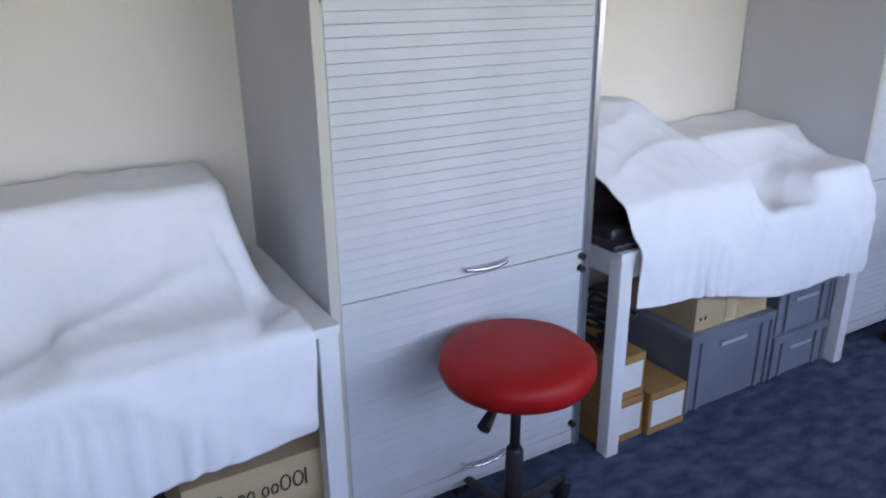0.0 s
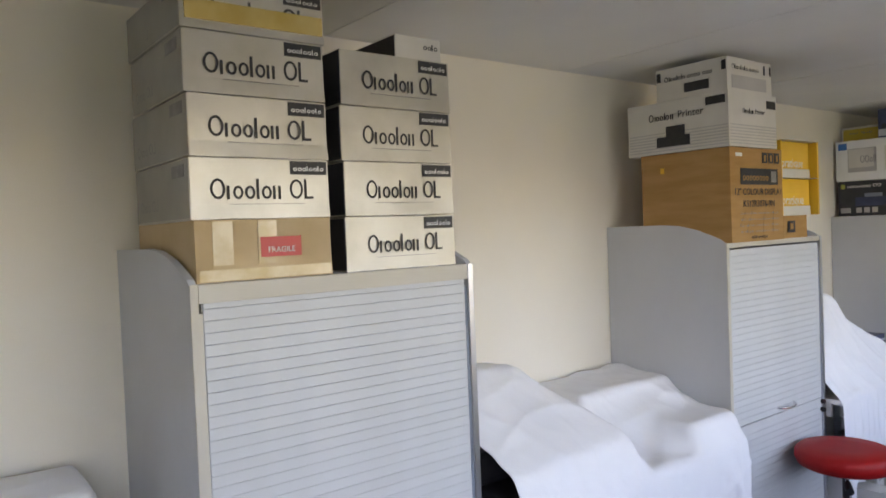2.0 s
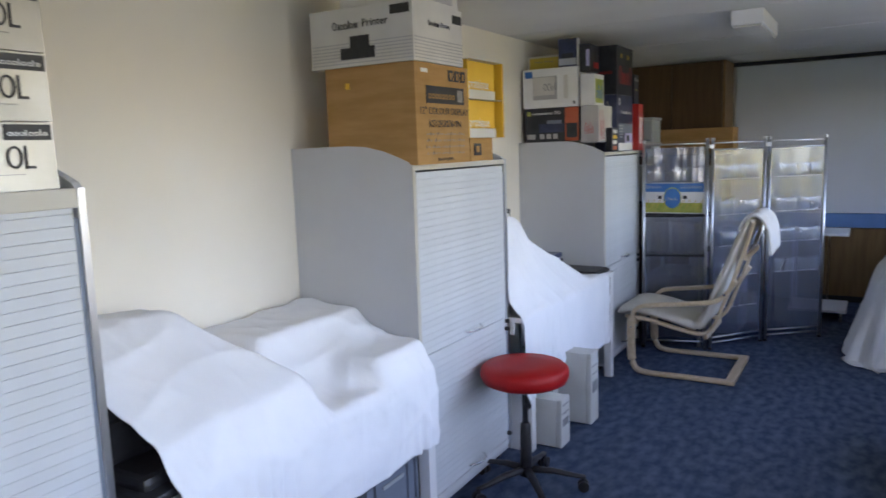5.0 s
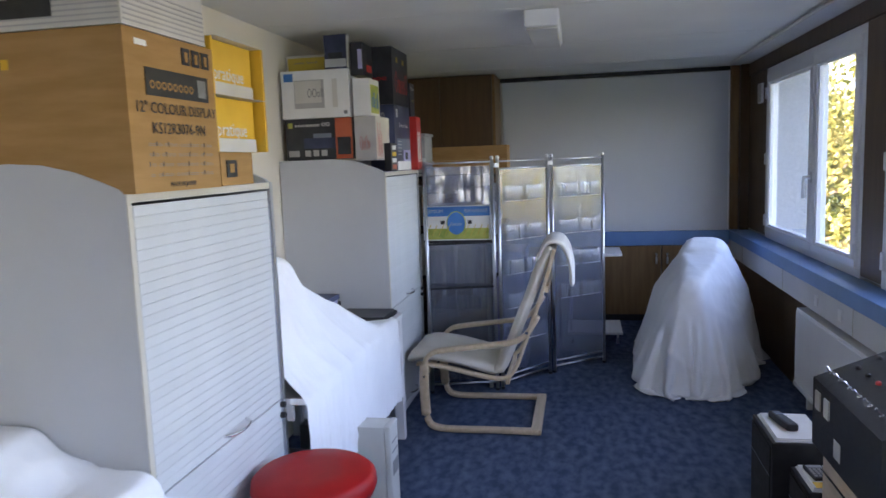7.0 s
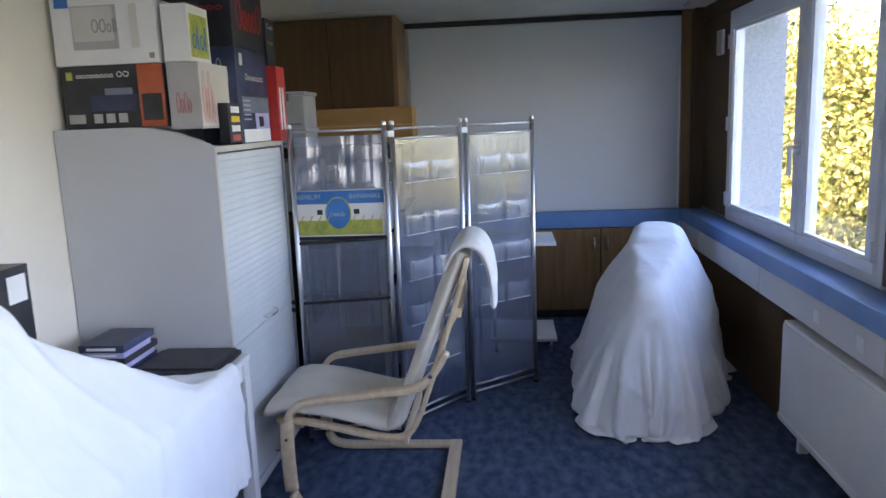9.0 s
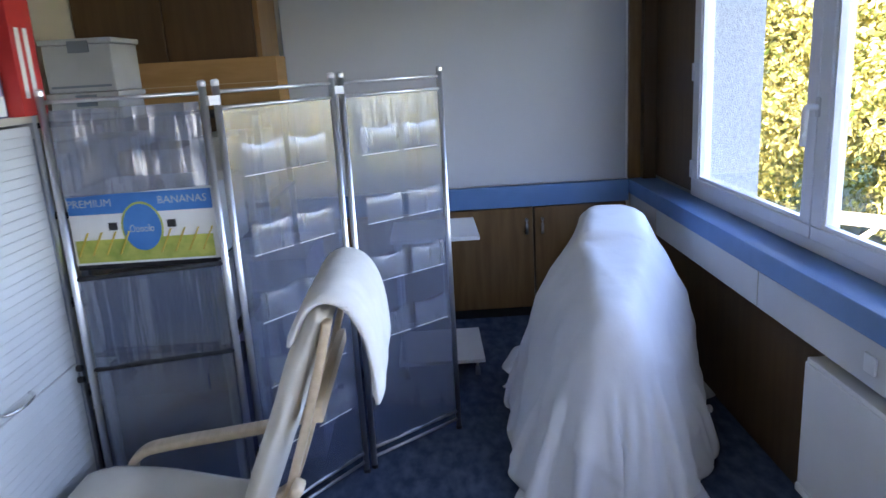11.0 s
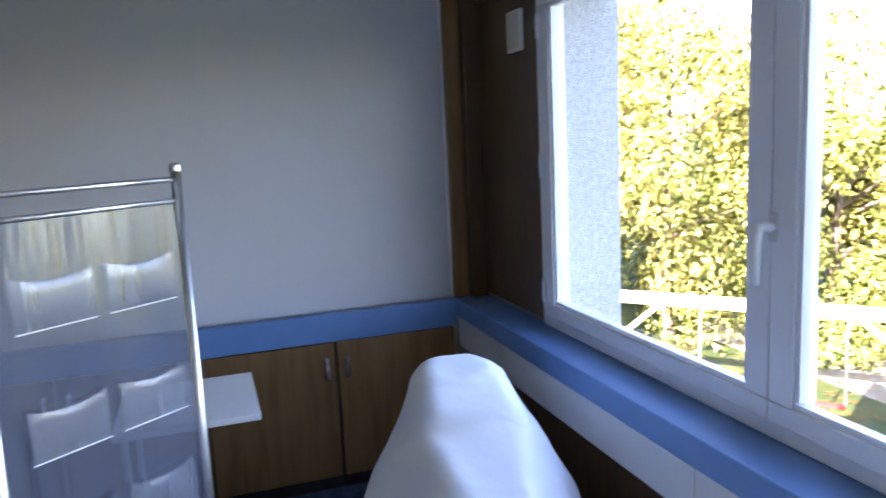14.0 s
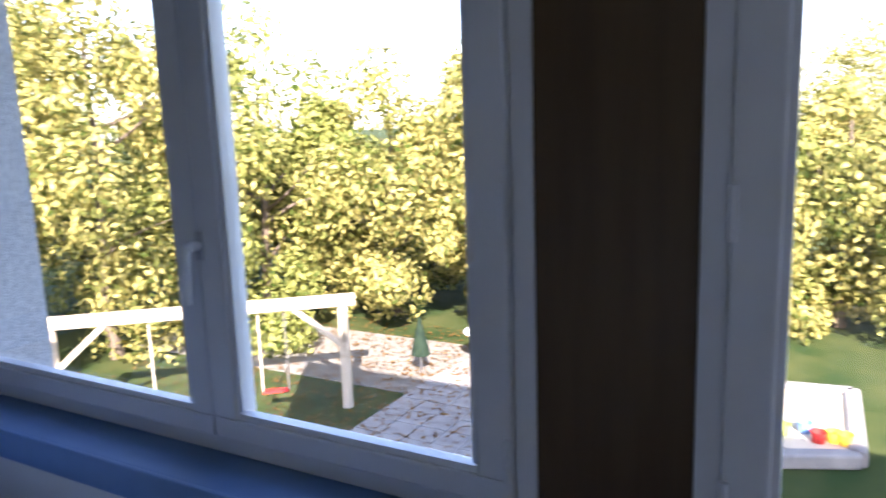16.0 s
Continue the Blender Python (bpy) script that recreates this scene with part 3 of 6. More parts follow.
def shutter_cabinet(x, rail):
    c = thing("shutter_cabinet", (x + 0.425, 2.32, 0.0), "light grey office cabinet with two closed roller shutters", "cabinet", "roller shutter cabinets along the wall")
    yf, yb, w = 2.012, 2.64, 0.852
    side = [(yb, 0.05), (yb, 1.632)] + [(2.33, 1.634), (2.24, 1.628), (2.15, 1.608), (2.08, 1.583), (2.03, 1.562), (yf, 1.545), (yf, 0.05)]
    part("side_panel", prism(side, x, x + 0.019), GREY, c)
    part("side_panel", prism(side, x + w - 0.019, x + w), GREY, c)
    part("edge_strip", box(x + w - 0.019, x + w, yf - 0.004, yf - 0.0005, 0.05, 1.55, 0.001), ALU, c, "grey metal edge strip")
    part("edge_strip", box(x, x + 0.019, yf - 0.004, yf - 0.0005, 0.05, 1.55, 0.001), RAIL, c)
    part("top_panel", box(x + 0.02, x + w - 0.02, yf + 0.012, yb - 0.012, 1.528, 1.549), GREY, c)
    part("back_panel", box(x + 0.02, x + w - 0.02, yb - 0.011, yb - 0.001, 0.06, 1.548), GREY, c)
    part("front_rail", box(x + 0.02, x + w - 0.02, yf - 0.002, yf + 0.011, 1.549 - rail, 1.549, 0.002), RAIL, c, "beige grey front rail")
    part("floor_panel", box(x + 0.02, x + w - 0.02, yf + 0.01, yb - 0.012, 0.05, 0.075), GREY, c)
    part("middle_shelf", box(x + 0.02, x + w - 0.02, yf + 0.03, yb - 0.012, 0.70, 0.72), GREY, c)
    for gx in (x + 0.02, x + w - 0.03):
        part("guide", box(gx, gx + 0.01, yf + 0.003, yf + 0.02, 0.076, 1.481), RAIL if gx < x + 0.1 else CRATE, c)
    for z0, n in ((0.755, 27), (0.112, 22)):
        sh = part("shutter", box(x + 0.031, x + w - 0.031, yf + 0.012, yf + 0.018, z0 - 0.03, z0 + n * 0.0283), SLAT, c, "grey slatted roller shutter")
        for k in range(n):
            piece("slat", SLAT_ME, (x + 0.031, yf + 0.008, z0 + k * 0.0283), sh)
        part("bottom_bar", box(x + 0.031, x + w - 0.031, yf + 0.0, yf + 0.012, z0 - 0.034, z0 - 0.003, 0.003), SLAT, sh)
        hx = x + 0.39
        part("handle", tube(arc([(hx, yf + 0.002, z0 + 0.026), (hx + 0.015, yf - 0.02, z0 + 0.024), (hx + 0.075, yf - 0.03, z0 + 0.022), (hx + 0.135, yf - 0.02, z0 + 0.024), (hx + 0.15, yf + 0.002, z0 + 0.026)], 4), 0.0055, 8), CHROME, sh, "curved chrome pull handle", smooth=True)
    for lz in (0.735, 0.695, 0.14):
        part("lock", tube([(x + w - 0.036, yf + 0.012, lz), (x + w - 0.036, yf - 0.016, lz)], 0.011, 12), DARK, c, "small black lock knob")
    for fx in (x + 0.06, x + w - 0.06):
        for fy in (yf + 0.06, yb - 0.07):
            part("castor", tube([(fx - 0.012, fy, 0.025), (fx + 0.012, fy, 0.025)], 0.025, 16), DARK, c)
            part("castor_fork", box(fx - 0.016, fx + 0.016, fy - 0.015, fy + 0.015, 0.03, 0.052), DARK, c)
    return c


for x, rail in ((1.816, 0.045), (4.066, 0.022), (6.452, 0.022)):
    shutter_cabinet(x, rail)


# ---- desks ----
def desk(x0, x1, front_left=True):
    e = thing("desk", ((x0 + x1) / 2, 2.27, 0), "white lacquered desk with square legs beside a cabinet", "desk", "white desks along the wall")
    part("desktop", box(x0, x1, 1.94, 2.64, 0.715, 0.74, 0.003), WHITE, e)
    for lx in (x0 + 0.004, x1 - 0.056):
        for ly in (1.944, 2.58):
            if ly < 2 and lx < x0 + 0.1 and not front_left:
                continue
            part("leg", box(lx, lx + 0.052, ly, ly + 0.052, 0.0, 0.714, 0.003), WHITE, e)
        part("side_apron", box(lx + 0.015, lx + 0.035, 1.998, 2.578, 0.645, 0.713), WHITE, e)
    part("front_apron", box(x0 + 0.058, x1 - 0.058, 1.955, 1.973, 0.645, 0.713), WHITE, e)
    part("back_apron", box(x0 + 0.058, x1 - 0.058, 2.60, 2.618, 0.645, 0.713), WHITE, e)
    return e


desk(0.43, 1.812)
desk(2.735, 4.06)
desk(4.93, 6.445, front_left=False)


# ---- dust sheets ----
def solid(points):
    """The planes of the convex body round a few corners, as normals and offsets."""
    bm = bmesh.new()
    for p in points:
        bm.verts.new(p)
    bmesh.ops.convex_hull(bm, input=bm.verts[:])
    c = sum((Vector(p) for p in points), Vector()) / len(points)
    planes = []
    for f in bm.faces:
        f.normal_update()
        n = f.normal if f.normal.dot(f.calc_center_median() - c) > 0 else -f.normal
        planes.append((*n, n.dot(f.verts[0].co)))
    bm.free()
    return np.array(planes)


def block(x0, x1, y0, y1, z0, z1):
    return solid([(x, y, z) for x in (x0, x1) for y in (y0, y1) for z in (z0, z1)])


def fall(P, bodies, steps=240, rounds=9, grip=0.45, skin=0.005, stiff=0.03, slack=1.03):
    """Lets a flat sheet of points fall over solid bodies and come to rest in folds."""
    def pairs(axis, hop):
        return [np.arange(o, P.shape[axis] - hop, hop * 2) for o in range(hop * 2)]
    links = []
    for i in pairs(0, 1):
        links.append((slice(i[0], i[-1] + 1, 2), slice(None), slice(i[0] + 1, i[-1] + 2, 2), slice(None), 1.0))
    for i in pairs(1, 1):
        links.append((slice(None), slice(i[0], i[-1] + 1, 2), slice(None), slice(i[0] + 1, i[-1] + 2, 2), 1.0))
    for i in pairs(0, 1):
        a, b = slice(i[0], i[-1] + 1, 2), slice(i[0] + 1, i[-1] + 2, 2)
        links.append((a, slice(0, -1), b, slice(1, None), 0.5))
        links.append((a, slice(1, None), b, slice(0, -1), 0.5))
    for i in pairs(0, 2):
        links.append((slice(i[0], i[-1] + 1, 4), slice(None), slice(i[0] + 2, i[-1] + 3, 4), slice(None), stiff))
    for i in pairs(1, 2):
        links.append((slice(None), slice(i[0], i[-1] + 1, 4), slice(None), slice(i[0] + 2, i[-1] + 3, 4), stiff))
    rest = [slack * np.linalg.norm(P[l[2], l[3]] - P[l[0], l[1]], axis=2) for l in links]
    old = P.copy()
    pull = np.array((0, 0, -9.8 * 0.012 ** 2))
    for s in range(steps):
        held = P.copy()
        P = P + (P - old) * (0.97 if s < steps * 0.7 else 0.85) + pull
        old = held
        for r in range(rounds):
            for (a, b, c, d, k), length in zip(links, rest):
                v = P[c, d] - P[a, b]
                n = np.sqrt((v * v).sum(axis=2)) + 1e-9
                v *= (0.5 * k * (n - length) / n)[..., None]
                P[a, b] += v
                P[c, d] -= v
            if r % 3 == 2:
                Q = P.reshape(-1, 3)
                for planes in bodies:
                    dist = Q @ planes[:, :3].T - planes[:, 3] - skin
                    depth = dist.max(axis=1)
                    hit = np.nonzero(depth < 0)[0]
                    if len(hit):
                        which = dist[depth < 0].argmax(axis=1)
                        nrm = planes[which, :3]
                        Q[hit] -= nrm * depth[depth < 0][:, None]
                        if r > rounds - 4:
                            move = Q[hit] - old.reshape(-1, 3)[hit]
                            side = move - nrm * (move * nrm).sum(axis=1)[:, None]
                            Q[hit] -= side * np.where(nrm[:, 2:] > 0.75, 0.98, grip)
                low = Q[:, 2] < 0.006
                Q[low, 2] = 0.006
                P = Q.reshape(P.shape)
    return P


def crumple(p):
    """Height of creases and dents at a point of the cloth."""
    q = p + Vector((noise.noise(p * 2.3), noise.noise(p * 2.3 + Vector((4, 1, 0))), 0)) * 0.12
    ridge = (1 - abs(noise.noise(Vector((q.x * 2.6 + q.y * 1.4, q.y * 1.3 - q.x * 0.5, p.z))))) ** 12 * 0.013
    ridge += (1 - abs(noise.noise(Vector((q.x * 1.6 - q.y * 3.0, q.y * 2.2 + q.x, p.z + 5))))) ** 14 * 0.011
    ridge += (1 - abs(noise.noise(Vector((q.x * 7, q.y * 7, p.z + 9))))) ** 8 * 0.004
    press = max(math.exp(-(((c % 0.42) - 0.21) / 0.006) ** 2) for c in (p.x, p.y)) * 0.003
    return ridge + press


def sheet(name, label, corners, z, bodies, gap=0.0145, cut=0.0, **how):
    """A dust sheet cut as a four-sided cloth, dropped over what it covers. Corners: back left, back right, front right, front left; cut rounds them off."""
    bl, br, fr, fl = (np.array(c, float) for c in corners)
    nx = int(max(np.linalg.norm(br - bl), np.linalg.norm(fr - fl)) / gap)
    ny = int(max(np.linalg.norm(fl - bl), np.linalg.norm(fr - br)) / gap)
    u, v = np.meshgrid(np.linspace(0, 1, nx), np.linspace(0, 1, ny))
    a, b = u * 2 - 1, v * 2 - 1
    u, v = (0.5 + 0.5 * c * np.sqrt(1 - cut * d * d / 2) for c, d in ((a, b), (b, a)))
    u, v = u[..., None], v[..., None]
    flat = (bl * (1 - u) + br * u) * (1 - v) + (fl * (1 - u) + fr * u) * v
    lift = np.array([[noise.noise(Vector((p[0] * 6, p[1] * 6, z))) for p in row] for row in flat]) * 0.05
    P = fall(np.dstack((flat, z + 0.03 + lift)), bodies, **how)
    # sharp creases from tension and from lying folded
    n = np.cross(np.gradient(P, axis=0), np.gradient(P, axis=1))
    n /= np.linalg.norm(n, axis=2)[..., None] + 1e-9
    soft = np.array([[crumple(Vector((p[0], p[1], z * 7))) for p in row] for row in flat])
    P = P + n * soft[..., None]
    me = bpy.data.meshes.new(name)
    quads = [(j * nx + i, j * nx + i + 1, (j + 1) * nx + i + 1, (j + 1) * nx + i) for j in range(ny - 1) for i in range(nx - 1)]
    me.from_pydata(P.reshape(-1, 3).tolist(), [], quads)
    me.materials.append(CLOTH)
    for p in me.polygons:
        p.use_smooth = True
    e = tagged(new(name, me), label, "dust sheet", "white dust sheets")
    sub = e.modifiers.new("soften", "SUBSURF")
    sub.levels = sub.render_levels = 1
    mod = e.modifiers.new("thickness", "SOLIDIFY")
    mod.thickness, mod.offset = 0.002, 0
    return e


BACK_WALL = block(-1, 12, YW, YW + 0.5, 0, 3)
sheet("dust_sheet", "white cotton dust sheet draped over equipment on a desk",
      ((0.46, 2.58), (1.78, 2.58), (1.725, 1.72), (0.46, 1.62)), 1.06,
      [BACK_WALL, block(0.43, 1.812, 1.935, 2.64, 0.4, 0.745), block(1.816, 2.668, 2.012, 2.64, 0, 1.6),
       solid([(x, y, z) for x in (0.7, 1.66) for y, z in ((2.6, 0.74), (2.6, 1.03), (2.32, 1.03), (2.2, 0.74))]),
       solid([(x, y, z) for x in (1.22, 1.62) for y, z in ((2.3, 0.74), (2.3, 0.84), (1.99, 0.775), (1.98, 0.74))])])
sheet("dust_sheet", "white cotton dust sheet draped over a computer on a desk",
      ((2.69, 2.61), (4.055, 2.61), (4.08, 1.64), (2.84, 1.70)), 1.13,
      [BACK_WALL, block(2.735, 4.06, 1.935, 2.64, 0.4, 0.745), block(1.816, 2.668, 2.012, 2.64, 0, 1.6), block(4.07, 4.918, 2.008, 2.64, 0, 1.6),
       solid([(2.71, 2.6, 0.74), (2.71, 2.6, 1.10), (3.14, 2.6, 1.10), (3.22, 2.6, 0.74), (2.71, 2.38, 1.10), (3.14, 2.38, 1.11), (2.76, 1.99, 0.86), (3.36, 1.99, 0.88), (2.76, 1.95, 0.74), (3.38, 1.95, 0.74)]),
       block(3.46, 4.05, 2.30, 2.62, 0.74, 0.95), block(3.72, 4.05, 1.97, 2.10, 0.74, 0.845)])
sheet("dust_sheet", "white cotton dust sheet hung over a monitor on a desk",
      ((4.93, 2.49), (6.22, 2.47), (6.36, 1.60), (4.93, 1.50)), 1.21,
      [BACK_WALL, block(4.93, 6.445, 1.935, 2.64, 0.4, 0.745), block(4.066, 4.92, 2.008, 2.64, 0, 1.6),
       solid([(x, y, z) for x in (4.94, 5.52) for y, z in ((2.5, 0.74), (2.5, 1.195), (2.22, 1.195), (2.06, 0.74))]),
       solid([(5.5, 2.46, 1.12), (5.5, 2.24, 1.12), (6.02, 2.40, 0.755), (6.02, 2.0, 0.755), (5.5, 2.0, 0.755), (5.5, 2.46, 0.74)])])

# covered equipment that peeps out
mon = thing("computer_monitor", (2.95, 2.3, 0.74), "dark computer monitor half hidden by a dust sheet", "monitor")
part("foot", box(2.74, 3.1, 2.0, 2.5, 0.742, 0.80, 0.02), DARK, mon)
part("case", box(2.72, 3.12, 2.14, 2.52, 0.80, 0.92, 0.02), DARK, mon)
kb = thing("keyboard", (2.85, 1.99, 0.74), "dark grey keyboard at the desk edge", "keyboard")
part("case", box(2.715, 3.0, 1.955, 2.11, 0.742, 0.765, 0.006), CARD_BLACK, kb)

# ---- things under the desks ----
def crate(x0, x1, y0, y1, z0, z1):
    e = thing("storage_crate", ((x0 + x1) / 2, (y0 + y1) / 2, z0), "grey blue stackable plastic crate under a desk", "crate", "plastic crates under the desk")
    bm = box(x0 + 0.012, x1 - 0.012, y0 + 0.012, y1 - 0.012, z0, z1 - 0.03, 0.006)
    part("shell", bm, CRATE, e)
    part("rim", box(x0, x1, y0, y1, z1 - 0.035, z1, 0.005), CRATE, e)
    for rx in (x0 + 0.004, x0 + 0.06, x1 - 0.075, x1 - 0.019):
        part("rib", box(rx, rx + 0.015, y0 + 0.001, y0 + 0.013, z0 + 0.005, z1 - 0.036), CRATE, e)
    xm = (x0 + x1) / 2
    part("grip", box(xm - 0.07, xm + 0.07, y0 - 0.002, y0 + 0.004, z1 - 0.075, z1 - 0.06, 0.002), CRATE_LIGHT, e)
    return e


crate(3.16, 3.63, 1.99, 2.55, 0.0, 0.32)
crate(3.645, 4.0, 1.99, 2.5, 0.0, 0.19)
crate(3.645, 4.0, 1.995, 2.5, 0.192, 0.40)
e, b = carton("carton", 3.2, 3.6, 2.02, 2.45, 0.321, 0.45, CARD_PALE, "small brown carton standing on a plastic crate")
part("tape", patch("y", 2.02, 3.36, 3.42, 0.323, 0.448), TAPE, e)
for x in (3.225, 3.25):
    part("punch_hole", patch("y", 2.02, x, x + 0.008, 0.36, 0.375), INK, e)
for x0, x1, z0, z1, y0 in ((2.955, 3.135, 0.0, 0.165, 1.97), (2.76, 2.945, 0.0, 0.165, 1.99), (2.765, 2.94, 0.167, 0.33, 1.995)):
    e, b = carton("label_carton", x0, x1, y0, y0 + 0.32, z0, z1, CARD, "small brown carton with a white front label", group="small cartons under the desk")
    part("front_label", patch("y", y0, x0 + 0.012, x1 - 0.012, z0 + 0.03, z1 - 0.03), PAPER, e, "white paper label")
bag = thing("cable_bundle", (2.85, 2.15, 0.33), "tangled black cables and plugs on small cartons", "cables")
for i in range(9):
    c = Vector((2.84 + random.uniform(-.03, .03), 2.12 + random.uniform(-.05, .05), 0.345 + i * 0.02))
    part("cable", tube(arc([c + Vector((0.065 * math.cos(a) * random.uniform(.6, 1.1), 0.1 * math.sin(a), random.uniform(-.012, .02))) for a in np.linspace(0, 5.8, 9)], 4), 0.006, 6), RUBBER, bag, smooth=True)
part("adaptor", box(2.79, 2.87, 2.02, 2.09, 0.345, 0.40, 0.01), DARK, bag)

e, b = carton("display_carton", 1.40, 1.795, 2.0, 2.5, 0.235, 0.37, CARD_PALE, "pale carton with black print under a desk")
part("print_script", bars("y", 2.0, 1.47, 1.72, 0.275, 0.05, "9666066998"), INK, e)
e, b = carton("flat_carton", 1.40, 1.78, 2.02, 2.5, 0.10, 0.233, CARD_PALE, "pale flat carton under a desk")
e, b = carton("yellow_carton", 1.42, 1.79, 1.99, 2.48, 0.0, 0.098, YELLOW, "yellow carton on the floor under a desk")
e, b = carton("brown_carton", 1.66, 1.80, 2.12, 2.5, 0.372, 0.50, CARD, "brown carton on top of cartons under a desk")
rod = thing("desk_support", (1.2, 2.2, 0), "grey metal support tube under a desk", "tube")
part("tube", tube([(1.2, 2.2, 0), (1.2, 2.2, 0.714)], 0.018, 14), ALU, rod, smooth=True)
part("foot", lathe([(0.03, 0), (0.03, 0.01), (0.019, 0.02)], (1.2, 2.2, 0), 16), DARK, rod)


def tower(x0, x1, y0, y1, z1, seed):
    e = thing("computer_tower", ((x0 + x1) / 2, (y0 + y1) / 2, 0), "off-white computer tower case on the carpet under a desk", "computer", "old computers under the desk")
    part("case", box(x0, x1, y0 + 0.03, y1, 0.012, z1 - 0.004, 0.004), BEIGE, e)
    part("front_bezel", box(x0 - 0.002, x1 + 0.002, y0, y0 + 0.029, 0.01, z1, 0.008), BEIGE, e)
    part("badge", box(x0 + 0.02, x1 - 0.02, y0 - 0.002, y0 + 0.001, z1 * 0.45, z1 * 0.60), INK_GREY, e, "dark front badge")
    for k in range(2):
        part("drive_slot", box(x0 + 0.015, x1 - 0.015, y0 - 0.0015, y0 + 0.001, z1 * 0.7 + k * 0.045, z1 * 0.7 + 0.006 + k * 0.045), INK_GREY, e)
    for fx in (x0 + 0.02, x1 - 0.04):
        for fy in (y0 + 0.05, y1 - 0.07):
            part("foot", box(fx, fx + 0.02, fy, fy + 0.02, 0, 0.0125), DARK, e)
    return e


tower(5.475, 5.60, 1.77, 2.2, 0.43, 1)
tower(5.09, 5.21, 1.80, 2.2, 0.275, 2)
tower(5.30, 5.38, 1.93, 2.3, 0.36, 3)
pn = thing("side_board", (5.03, 2.1, 0), "narrow white board leaning under a desk", "board")
part("panel", box(5.0, 5.055, 1.93, 2.2, 0, 0.42, 0.003), WHITE, pn)
bagk = thing("black_bag", (5.1, 2.25, 0.0), "black fabric bag under a desk", "bag")
bm = box(4.98, 5.3, 2.22, 2.5, 0.0, 0.6, 0.04)
bmesh.ops.subdivide_edges(bm, edges=bm.edges[:], cuts=2, use_grid_fill=True)
for v in bm.verts:
    v.co += Vector((noise.noise(v.co * 6), noise.noise(v.co * 6 + Vector((5, 0, 0))), 0)) * 0.02
part("body", bm, RUBBER, bagk, smooth=True)
mouse = thing("cable_adaptor", (5.75, 1.85, 0), "dark cable adaptor lying on the carpet", "adaptor")
part("block", box(5.70, 5.78, 1.83, 1.88, 0, 0.035, 0.008), DARK, mouse)
part("cable", tube(arc([(5.78, 1.86, 0.012), (5.88, 1.9, 0.008), (5.92, 2.05, 0.008), (5.85, 2.3, 0.008)], 6), 0.005, 6), DARK, mouse, smooth=True)

# on the third desk
tab = thing("flat_console", (6.3, 2.12, 0.74), "flat black keyboard unit at the desk edge", "keyboard")
part("base", box(6.16, 6.43, 1.965, 2.29, 0.742, 0.762, 0.006), DARK, tab)
part("lid", box(6.18, 6.42, 1.98, 2.26, 0.763, 0.772, 0.004), CARD_BLACK, tab)
for i, (w, h, m) in enumerate(((0.24, 0.03, CARD_NAVY), (0.22, 0.018, PURPLE), (0.25, 0.025, CARD_BLACK), (0.2, 0.02, PURPLE), (0.23, 0.028, CARD_NAVY))):
    z = 0.742 + sum((0.03, 0.018, 0.025, 0.02, 0.028)[:i])
    e, b = carton("game_case", 6.17, 6.17 + w, 2.30, 2.47, z, z + h - 0.001, m, "flat plastic game case in a stack on a desk", "game case", "stack of game cases", dent=0.001)
    part("spine_print", patch("x", 6.17, 2.33, 2.44, z + h * 0.3, z + h * 0.65), PAPER, e)
e, b = carton("black_carton", 5.60, 6.03, 2.52, 2.636, 0.742, 1.2, CARD_BLACK, "black printed carton standing against the wall")
part("print_script", bars("x", 5.60, 2.62, 2.53, 1.1, 0.05, "9696"), PAPER, e)
part("print_patch", patch("y", 2.52, 5.92, 6.01, 1.08, 1.17), PAPER, e)
mon3 = thing("covered_monitor", (5.2, 2.35, 0.74), "dark monitor hidden under a dust sheet", "monitor")
part("case", box(4.97, 5.36, 2.30, 2.48, 0.80, 1.15, 0.02), DARK, mon3)
part("foot", box(5.05, 5.3, 2.33, 2.48, 0.742, 0.80, 0.01), DARK, mon3)

# ---- boxes on the first cabinet ----
TOP = 1.5495


def silver_box(x0, x1, z0, z1, y0=2.04, depth=0.44, lit=SILVER, dark=False, tilt=0.0):
    e, b = carton("computer_carton", x0, x1, y0, y0 + depth, z0, z1, lit, "silver grey computer carton with black lettering, stacked on a cabinet", "box", "stacked silver cartons", tilt)
    w, h = x1 - x0, z1 - z0
    # left side covered in a darker tone than the front
    part("side_face", patch("x", x0, y0 + 0.004, y0 + depth - 0.004, z0 + 0.004, z1 - 0.004), CARD_BLACK if dark else SILVER_SIDE, e, "dark carton side" if dark else "grey carton side")
    part("name_script", bars("y", y0, x0 + 0.13 * w * (1 if not dark else 1.4), x0 + 0.88 * w, z0 + 0.32 * h, 0.34 * h, "97668677095"), INK, e, "black lettering")
    part("strip_label", patch("y", y0, x0 + 0.70 * w, x0 + 0.98 * w, z0 + 0.74 * h, z0 + 0.97 * h), INK, e, "black label strip")
    part("label_script", bars("y", y0 - 0.001, x0 + 0.72 * w, x0 + 0.96 * w, z0 + 0.80 * h, 0.09 * h, "66686686"), PAPER, e)
    part("small_print", patch("y", y0, x0 + 0.26 * w, x0 + 0.80 * w, z0 + 0.235 * h, z0 + 0.245 * h), INK_GREY, e)
    if not dark:
        part("side_script", bars("x", x0, y0 + 0.40, y0 + 0.24, z0 + 0.2 * h, 0.2 * h, "9766095"), INK_GREY, e)
        part("side_strip", patch("x", x0 - 0.001, y0 + 0.03, y0 + 0.12, z0 + 0.7 * h, z0 + 0.9 * h), INK_GREY, e)
    return e


